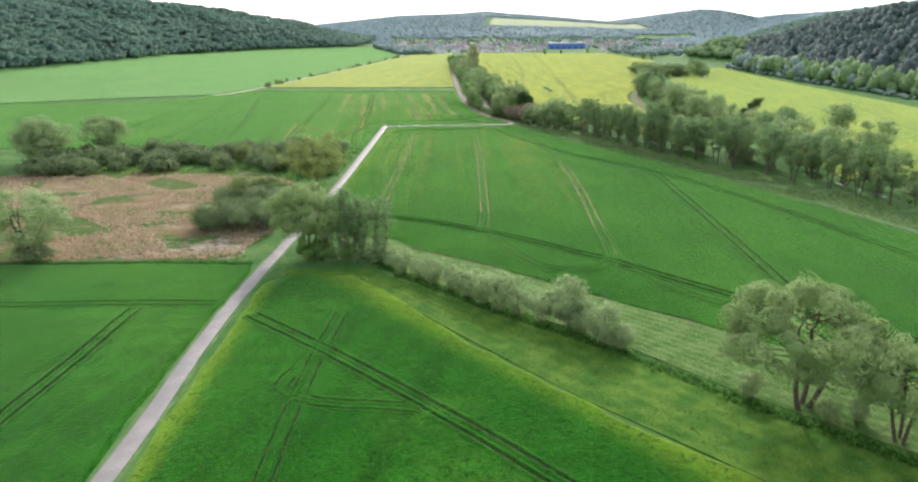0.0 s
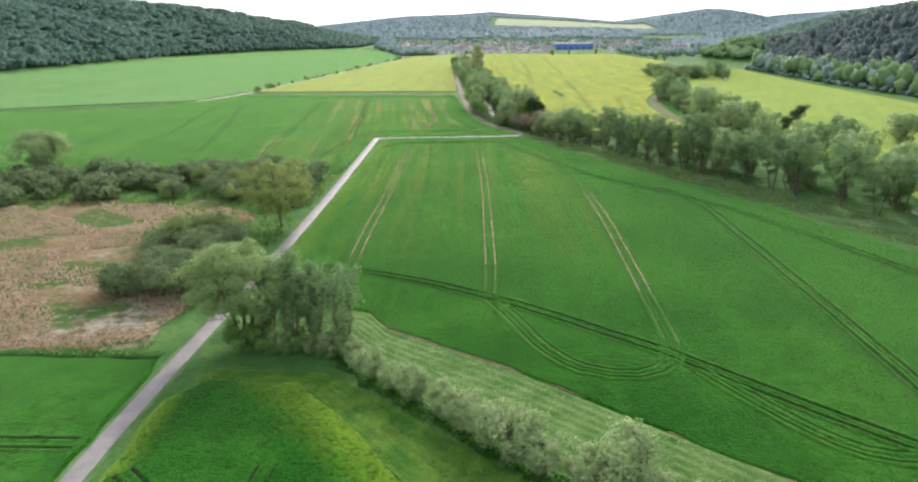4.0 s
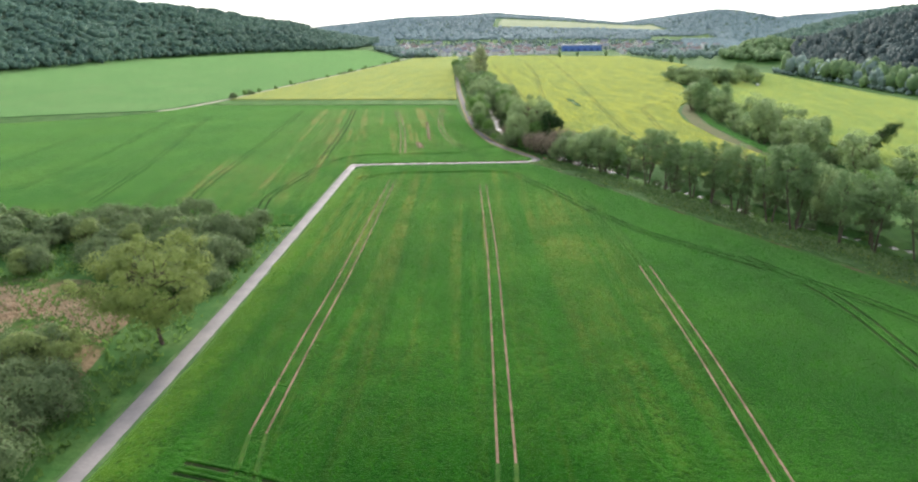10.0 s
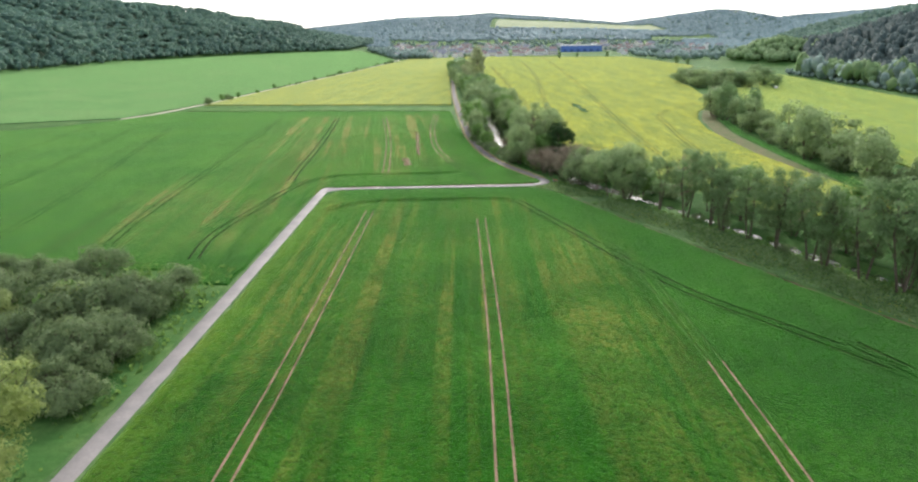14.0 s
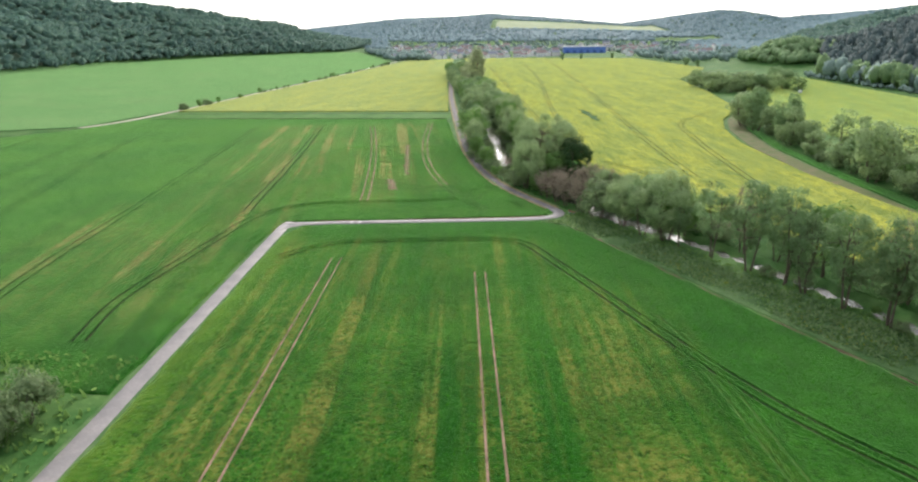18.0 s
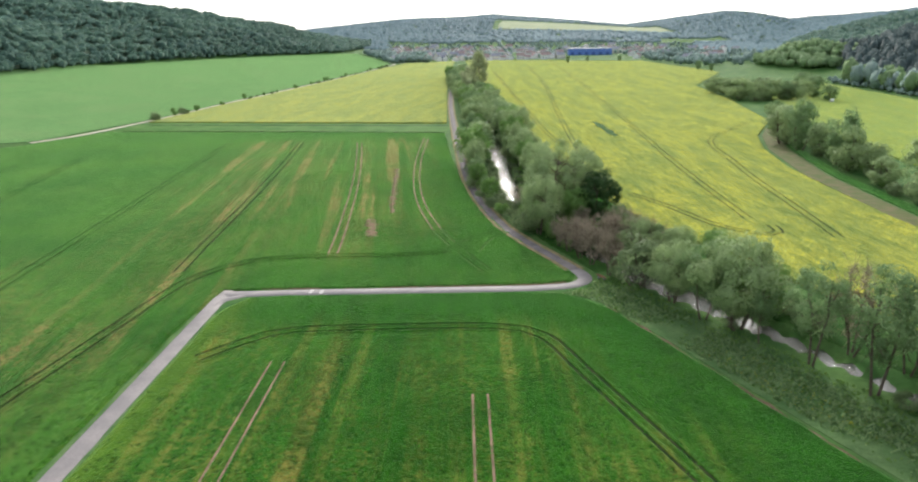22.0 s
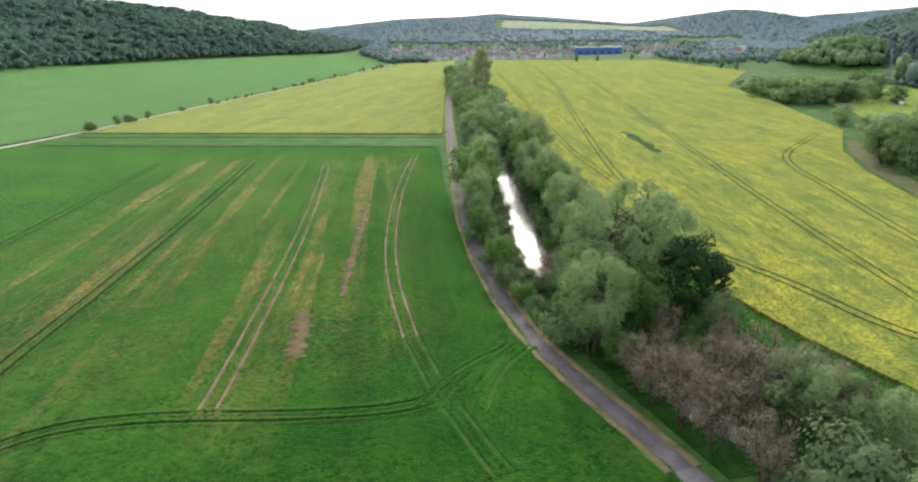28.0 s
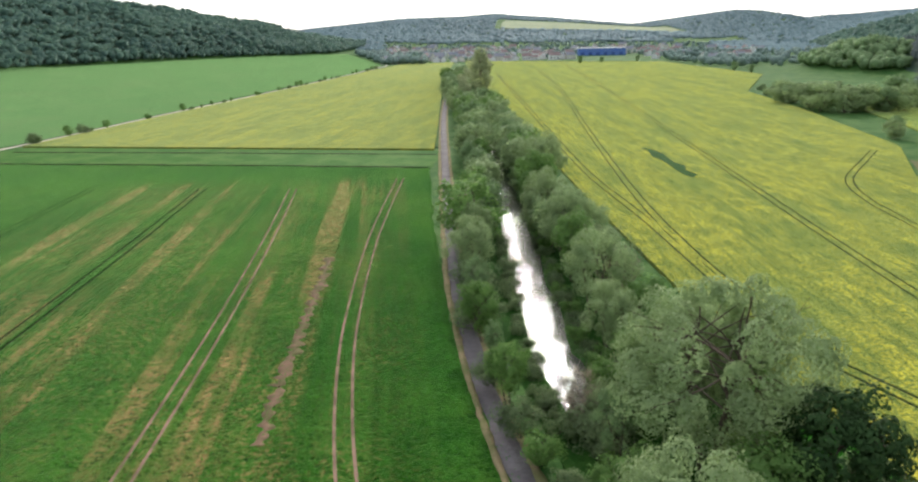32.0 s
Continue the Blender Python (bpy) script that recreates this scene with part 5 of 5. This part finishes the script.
for k in range(215):
    y = 190 + 2.85 * k + W.uniform(-2, 2)
    r = W.uniform(2.8, 6.2)
    row = (lerp(y, FOOT_R) - 6 + W.uniform(-3, 12), y, r, r * W.uniform(2.3, 3.6))
    (lime if W.uniform() < 0.78 else edge).append(row)
for k in range(160):
    y = 190 + 4.0 * k
    edge.append((lerp(y, FOOT_R) - 9 + W.uniform(-2, 4), y, W.uniform(1.4, 2.6), W.uniform(2.5, 5)))
wood("beech_wood", left, hill_shapes, M_WOOD, "dense green beech wood on the hillside", 1, 0.85, 0.55)
wood("wood_edge", lime, near_shapes, M_LIME, "fresh light green trees at the wood edge", 2, 0.5)
wood("wood_edge", edge, near_shapes, M_GARDEN, "grey-green trees and bushes at the wood edge", 12, 0.5)
wood("mixed_wood", right, near_shapes, M_WOOD, "mixed green wood on the hill", 3, 0.6, 0.4)
wood("pine_wood", pine, near_shapes, M_PINE, "dark pine wood on the slope", 4, 0.6, 0.5)
# Distant crowns, their haze painted in by the bluer leaf material.
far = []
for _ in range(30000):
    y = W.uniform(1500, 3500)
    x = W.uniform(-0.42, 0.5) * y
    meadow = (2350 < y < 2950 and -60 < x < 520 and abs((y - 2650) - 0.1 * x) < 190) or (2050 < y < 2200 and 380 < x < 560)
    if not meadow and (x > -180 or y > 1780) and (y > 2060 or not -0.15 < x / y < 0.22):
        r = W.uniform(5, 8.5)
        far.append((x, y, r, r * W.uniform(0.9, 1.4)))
wood("far_woods", far, far_shapes, M_FARHAZE, "woods on distant hills, blue haze put into their leaf colour", 6, 0.3, 0.82)
floor_y = list(range(430, 2001, 78))
loft("shaded_forest_floor", [(lerp(y, FOOT_L) - 470, y) for y in floor_y], [(lerp(y, FOOT_L) - 5, y) for y in floor_y], 0.5, M_FLOOR, "ground of the beech wood, canopy shade in its colour", "forest floor", rows=200, cols=60)
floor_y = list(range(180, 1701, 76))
loft("shaded_forest_floor", [(lerp(y, FOOT_R) + 2, y) for y in floor_y], [(lerp(y, FOOT_R) + 440, y) for y in floor_y], 0.5, M_FLOOR, "ground of the pine wood, canopy shade in its colour", "forest floor", rows=200, cols=60)
loft("far_meadow", [(-40, 2480), (-40, 2640), (-30, 2790)], [(500, 2520), (510, 2680), (510, 2830)], 1.5, M_HAY, "pale meadow on the distant hill", rows=12, cols=20)


# ---- village ----
def house(l, w, h, wall, roof, label):
    thing = tagged(new("house"), label, "house", "houses of the village")
    rise = w * 0.36
    v = [(sx * l / 2, sy * w / 2, z) for z in (-2, h) for sx, sy in ((-1, -1), (1, -1), (1, 1), (-1, 1))] + [(-l / 2, 0, h + rise), (l / 2, 0, h + rise)]
    mesh_ob("wall", v, [(0, 1, 5, 4), (1, 2, 6, 9, 5), (2, 3, 7, 6), (3, 0, 4, 8, 7)], wall, thing)
    o = 0.5
    e = h - o * 0.9
    rv = [(-l / 2 - o, -w / 2 - o, e), (l / 2 + o, -w / 2 - o, e), (l / 2 + o, 0, h + rise), (-l / 2 - o, 0, h + rise), (l / 2 + o, w / 2 + o, e), (-l / 2 - o, w / 2 + o, e)]
    rv += [(x, y, z + 0.3) for x, y, z in rv]
    rf = mesh_ob("roof", rv, [(0, 1, 2, 3), (3, 2, 4, 5), (6, 9, 8, 7), (9, 11, 10, 8), (0, 6, 7, 1), (5, 4, 10, 11), (0, 3, 9, 6), (3, 5, 11, 9), (1, 7, 8, 2), (2, 8, 10, 4)], roof, thing)
    c = [(l * 0.2 + sx * 0.4, 0.8 + sy * 0.4, z) for z in (h, h + rise + 1) for sx, sy in ((-1, -1), (1, -1), (1, 1), (-1, 1))]
    mesh_ob("chimney", c, [(0, 1, 5, 4), (1, 2, 6, 5), (2, 3, 7, 6), (3, 0, 4, 7), (4, 5, 6, 7)], M_ROOF, rf)
    mesh_ob("door", [(l * 0.42 + a, -w / 2 - 0.05, b) for a, b in ((-0.5, 0.0), (0.5, 0.0), (0.5, 2.1), (-0.5, 2.1))], [(0, 1, 2, 3)], M_ROOF, thing)
    for k in range(3):
        x = -l * 0.3 + k * l * 0.3
        mesh_ob("window", [(x + a, -w / 2 - 0.05, 2.2 + b) for a, b in ((-0.7, -0.8), (0.7, -0.8), (0.7, 0.8), (-0.7, 0.8))], [(0, 1, 2, 3)], M_GLASS, thing)
    return thing


HOMES = [house(12, 9, 5.5, M_WHITE, M_ROOF, "white village house with red tiled roof"), house(14, 10, 6, M_WHITE, M_ROOF, "long white village house with red roof"),
         house(11, 9, 5, M_WHITE, M_SLATE, "white village house with grey roof"), house(16, 11, 7, M_CREAM, M_SLATE, "large cream house with grey roof")]
V = np.random.default_rng(21)
built = [0] * 4
sites = [(-175 + 12.5 * k + V.uniform(-4, 4), 1262 + 4.2 * k + V.uniform(-8, 26)) for k in range(24) if k not in (3, 9, 17)]
sites += [(-0.145 * y + V.uniform() * 0.33 * y, y) for y in (1330 + 560 * V.uniform() ** 1.4 for _ in range(170))]
sites += [(232 + V.uniform(0, 70), 1180 + V.uniform(0, 240)) for _ in range(9)] + [(340 + V.uniform(0, 70), 1560 + V.uniform(0, 160)) for _ in range(8)]
for x, y in sites:
    if 85 < x < 190 and y < 1520 and y > 1300:
        continue
    n = int(V.integers(4))
    m = Matrix.LocRotScale((x, y, gz(x, y)), Euler((0, 0, V.normal(0.1, 0.5) + (math.pi / 2) * int(V.integers(2)))), None)
    size = V.uniform(0.75, 1.1)
    if built[n]:
        home = copy_thing(HOMES[n], m)
    else:
        home = HOMES[n]
        home.matrix_basis = m
        built[n] = 1
    home.scale = (size, size, size)
church = tagged(new("church"), "small white church with square tower and red roof", "church")
HALL_SITE = (137, 1500)
hall = tagged(new("industrial_hall"), "long low hall with bright blue cladding", "hall")


def box_part(name, x0, x1, y0, y1, z0, z1, material, parent):
    v = [(x, y, z) for z in (z0, z1) for x, y in ((x0, y0), (x1, y0), (x1, y1), (x0, y1))]
    return mesh_ob(name, v, [(3, 2, 1, 0), (4, 5, 6, 7), (0, 1, 5, 4), (1, 2, 6, 5), (2, 3, 7, 6), (3, 0, 4, 7)], material, parent)


box_part("wall", -37, 37, -15, 15, -2, 10.6, M_BLUE, hall)
box_part("roof", -37.5, 37.5, -15.5, 15.5, 10.6, 11.6, M_WHITE, hall)
for k in range(6):
    box_part("gate", -33 + 12 * k, -28 + 12 * k, -15.15, -14.9, 0, 4.5, M_GATE, hall)
hall.location = (*HALL_SITE, gz(*HALL_SITE))
box_part("nave", -8, 8, -4.5, 4.5, -2, 6, M_WHITE, church)
mesh_ob("roof", [(-8.4, -5, 5.8), (8.4, -5, 5.8), (8.4, 0, 10), (-8.4, 0, 10), (8.4, 5, 5.8), (-8.4, 5, 5.8)], [(0, 1, 2, 3), (3, 2, 4, 5), (1, 4, 2), (0, 3, 5)], M_ROOF, church)
tower = box_part("tower", 8, 12.5, -2.4, 2.4, -2, 14, M_WHITE, church)
mesh_ob("spire", [(7.8, -2.6, 14), (12.7, -2.6, 14), (12.7, 2.6, 14), (7.8, 2.6, 14), (10.25, 0, 17)], [(0, 1, 4), (1, 2, 4), (2, 3, 4), (3, 0, 4)], M_SLATE, tower)
for k in range(4):
    mesh_ob("window", [(-6.4 + 3.6 * k + a, -4.56, 2.6 + b) for a, b in ((-0.5, -1.3), (0.5, -1.3), (0.5, 1.3), (-0.5, 1.3))], [(0, 1, 2, 3)], M_GLASS, church)
church.location = (316, 1352, gz(316, 1352))
bale = Bits()
bale.tube((-0.75, 0, 0.72), (0.75, 0, 0.72), 0.72, 0.72, (0, 0, 0), 18, 3)
bale.add([(s * 0.75, 0.72 * math.cos(a), 0.72 + 0.72 * math.sin(a)) for s in (-1, 1) for a in np.linspace(0, 2 * np.pi, 18, endpoint=False)], [[o + (k if o else 17 - k) for k in q] for o in (0, 18) for q in ((0, 1, 2, 3), (0, 3, 4, 5), (0, 5, 6, 7), (0, 7, 8, 9), (0, 9, 10, 11), (0, 11, 12, 13), (0, 13, 14, 15), (0, 15, 16, 17))])
wrapped = tagged(bale.mesh("hay_bale", M_WHITE, None, True), "round hay bale in white wrapping", "hay bale")
wrapped.location = (188.5, 653, gz(188.5, 653) + 0.45)
wrapped.scale = (1.2, 1.2, 1.2)
copse = []
for _ in range(1050):
    y = 1290 + 720 * V.uniform()
    x = -0.16 * y + V.uniform() * 0.38 * y
    if not (80 < x < 195 and y < 1540) and y > 1295 + 60 * (x > -60):
        copse.append((x, y, V.uniform(2.6, 5.0), V.uniform(4.5, 9)))
for _ in range(260):
    y = 1240 + 320 * V.uniform()
    copse.append((lerp(y, ((1224, -172), (1332, -202), (1552, -282))) + V.uniform(4, 60), y, V.uniform(3, 6), V.uniform(6, 12)))
for _ in range(300):
    y = V.uniform(1065, 1500)
    x = lerp(y, ((830, 205), (960, 218), (1070, 210), (1220, 190), (1350, 200), (1500, 190))) + V.uniform(0, 1) ** 1.3 * (lerp(y, FOOT_R) - 190)
    if not (292 < x < 342 and 1285 < y < 1375):
        copse.append((x, y, V.uniform(3, 6), V.uniform(6, 12)))
wood("village_trees", copse, near_shapes, M_GARDEN, "garden trees among the village houses", 8)


# ---- low growth ----
def blades(name, outline, count, size, lean, material, label, category, seed, patchy=0.0, lift=0.05):
    """Upright tufts scattered over an outline, joined."""
    rng = np.random.default_rng(seed)
    o = np.array(outline, float)
    a, b = o.min(0), o.max(0)
    p = rng.uniform(0, 1, (count * 4, 2)) * (b - a) + a
    inside = np.zeros(len(p), bool)
    q = np.roll(o, -1, 0)
    for (x1, y1), (x2, y2) in zip(o, q):
        cross = (y1 > p[:, 1]) != (y2 > p[:, 1])
        inside ^= cross & (p[:, 0] < (x2 - x1) * (p[:, 1] - y1) / (y2 - y1 + 1e-9) + x1)
    wave = np.sin(p[:, 0] * 0.21 + 2 * np.sin(p[:, 1] * 0.13)) + np.sin(p[:, 1] * 0.27 + p[:, 0] * 0.11)
    p = p[inside & (wave > patchy - rng.uniform(0, 1.2, len(p)))][:count]
    n = len(p)
    ang = rng.uniform(0, np.pi, n)
    w = np.stack([np.cos(ang), np.sin(ang), 0 * ang], 1) * size * rng.uniform(0.3, 0.7, (n, 1))
    up = np.stack([rng.normal(0, lean, n), rng.normal(0, lean, n), np.ones(n)], 1) * size * rng.uniform(0.6, 1.5, (n, 1))
    base = np.c_[p, np.full(n, lift - 0.06)]
    v = np.stack([base - w, base + w, base + w * 0.7 + up, base - w * 0.5 + up * 0.9], 1).reshape(-1, 3)
    ob = mesh_ob(name, v, np.arange(4 * n).reshape(-1, 4), material)
    return tagged(ob, label, category, kind="stuff")


blades("reeds", [(-47, 125), (-54, 121.4), (-62, 121.8), (-75, 120.4), (-92, 120), (-150, 117), (-168, 160), (-150, 203), (-110, 205), (-72, 209), (-57, 196), (-51, 170), (-45, 140)], 70000, 0.32, 0.9, M_STRAW, "dry pinkish reeds standing in patches", "reeds", 1, 0.75, 0.1)
blades("marsh_grass", [(-43, 119), (-92, 119), (-150, 119), (-168, 160), (-150, 205), (-110, 207), (-80, 201), (-53, 172), (-45, 140)], 9000, 0.36, 0.8, M_BLADE, "tufts of green marsh grass among reeds", "grass", 2, 1.3, 0.1)
blades("bank_grass", [(98, 145), (70, 213), (43, 264), (23, 305), (12, 324), (7.5, 327.4), (11, 329.5), (13, 333), (16, 336), (33, 308), (52, 276), (76, 228), (110, 160)], 20000, 0.3, 1.0, M_BLADE, "tall tufts of grass on the river bank", "grass", 3, -0.6)
blades("bank_tussocks", [(98, 145), (70, 213), (43, 264), (23, 305), (12, 324), (7, 327.5), (11, 329.2), (13.4, 333.6), (31, 306), (49, 275), (74, 227), (108, 158)], 30000, 0.34, 1.1, M_PALEBLADE, "pale tussocks of grass on the river bank", "grass", 9, -0.2)
blades("meadow_grass", [(-26, 137), (-12, 129), (6, 117), (39, 90), (80, 56), (70, 42), (36, 73), (9, 98), (-10, 115), (-26, 128)], 13000, 0.26, 0.7, M_PALEBLADE, "coarse pale grass tufts beside the hedge", "grass", 4, -1.0)
blades("ditch_grass", [(-33, 115), (-12, 111), (22, 83), (50, 56), (44, 46), (17, 70), (-8, 97), (-30, 106)], 9000, 0.24, 0.6, M_BLADE, "coarse grass tufts between wheat and ditch", "grass", 5, -0.4)
blades("thicket_grass", [(-42.5, 142), (-44.5, 205), (-47, 258), (-120, 262), (-160, 250), (-150, 206), (-80, 203), (-54, 172)], 8000, 0.5, 0.4, M_BLADE, "green grass under the sallow thicket", "grass", 6, -0.6)
field("hollow", [(36.2, 560), (38, 557), (38.2, 549), (37.4, 543), (38.8, 537), (39.6, 529), (39.2, 521), (40.2, 513), (41.6, 510), (43.2, 514), (42.4, 521), (43.4, 528), (42.2, 534), (41.4, 541), (41.8, 549), (40.2, 555), (38.4, 561)], 0.66, M_LUSHSHADE, "sparse green hollow in the rape field", "hollow", skirt=0.3)
for x, y, h in ((76, 1202, 10), (105, 1227, 8), (149, 1230, 9), (202, 1013, 10), (207, 982, 8)):
    plant("far_alder", x, y, h, "single round tree at the field end")
for x in (-34.9, -33.1):
    ob = mesh_ob("concrete_slab", [(x + a, 326.3 + b + 0.06 * a, z) for z in (0.08, 0.14) for a, b in ((-0.28, -0.95), (0.28, -0.95), (0.28, 0.95), (-0.28, 0.95))],
                 [(3, 2, 1, 0), (4, 5, 6, 7), (0, 1, 5, 4), (1, 2, 6, 5), (2, 3, 7, 6), (3, 0, 4, 7)], M_SLAB)
    tagged(ob, "pale concrete slab across the track", "slab", "slabs in the cross track")


def bench():
    """A plain park bench: two planks to sit on, one to lean on, two trestles."""
    thing = tagged(new("bench"), "brown wooden bench beside the river track", "bench")
    wood_mat = plain("bench_wood", (0.3, 0.15, 0.09), (0.22, 0.12, 0.08), 3.0, 6.0, bump=0.3, depth=0.01)
    for y in (-0.2, 0.05):
        box_part("seat_plank", -0.95, 0.95, y, y + 0.2, 0.43, 0.48, wood_mat, thing)
    box_part("backrest", -0.95, 0.95, 0.3, 0.35, 0.62, 0.85, wood_mat, thing)
    for x in (-0.7, 0.6):
        box_part("leg", x, x + 0.1, -0.18, 0.25, -0.05, 0.43, M_SLATE, thing)
        box_part("back_post", x, x + 0.1, 0.24, 0.3, 0.0, 0.85, M_SLATE, thing)
    thing.matrix_basis = pose(14.2, 334.4, 0.02, 0, 0, 130)


bench()
blades("bank_flowers", [(94, 150), (68, 214), (42, 266), (24, 305), (18, 318), (24, 316), (46, 272), (74, 222), (102, 160)], 5000, 0.2, 0.5, leaf("yellow_flowers", (0.4, 0.42, 0.05), (0.55, 0.5, 0.07), 0.4), "yellow flowers scattered over the river bank", "flowers", 7, 0.4)
# Sedge blades, coloured darker for the shade down in the ditch.
blades("ditch_sedge", [(-17, 121), (-9, 113.5), (10, 96.2), (23, 85), (36, 71.5), (51, 58.3), (49, 56.5), (34, 69.5), (21, 83), (8, 94.5), (-11, 111.5)], 7000, 0.4, 0.4, leaf("shaded_sedge", (0.06, 0.16, 0.025), (0.1, 0.22, 0.04), 0.4), "tall sedge in the ditch, its green darkened for shade", "sedge", 8, -2.0)
tuft_leaf = leaf("wheat_tufts", (0.036, 0.18, 0.012), (0.075, 0.265, 0.024), 0.6)
blades("wheat_tufts", [(-36, 147), (-12, 132), (20, 108), (60, 76), (116, 80), (86, 164), (60, 226), (32, 280), (13, 320), (-44, 321), (-39.5, 206)], 80000, 0.12, 0.7, tuft_leaf, "taller tufts standing out of the young wheat", "wheat", 21, -3.0, CROP + 0.05)
blades("wheat_tufts", [(-50, 328), (-14, 331), (5, 333), (0, 356), (-13, 404), (-20, 440), (-62, 436), (-76, 380), (-70, 300), (-52, 268)], 26000, 0.1, 0.7, tuft_leaf, "taller tufts standing out of the thin wheat", "wheat", 22, -3.0, CROP + 0.05)
blades("wheat_tufts", [(-30.5, 52), (-35, 108), (-21, 112), (-8, 97), (27, 58), (60, 28), (0, 20), (-27, 20)], 24000, 0.12, 0.7, tuft_leaf, "taller tufts in the dense wheat", "wheat", 23, -3.0, CROP + 0.05)
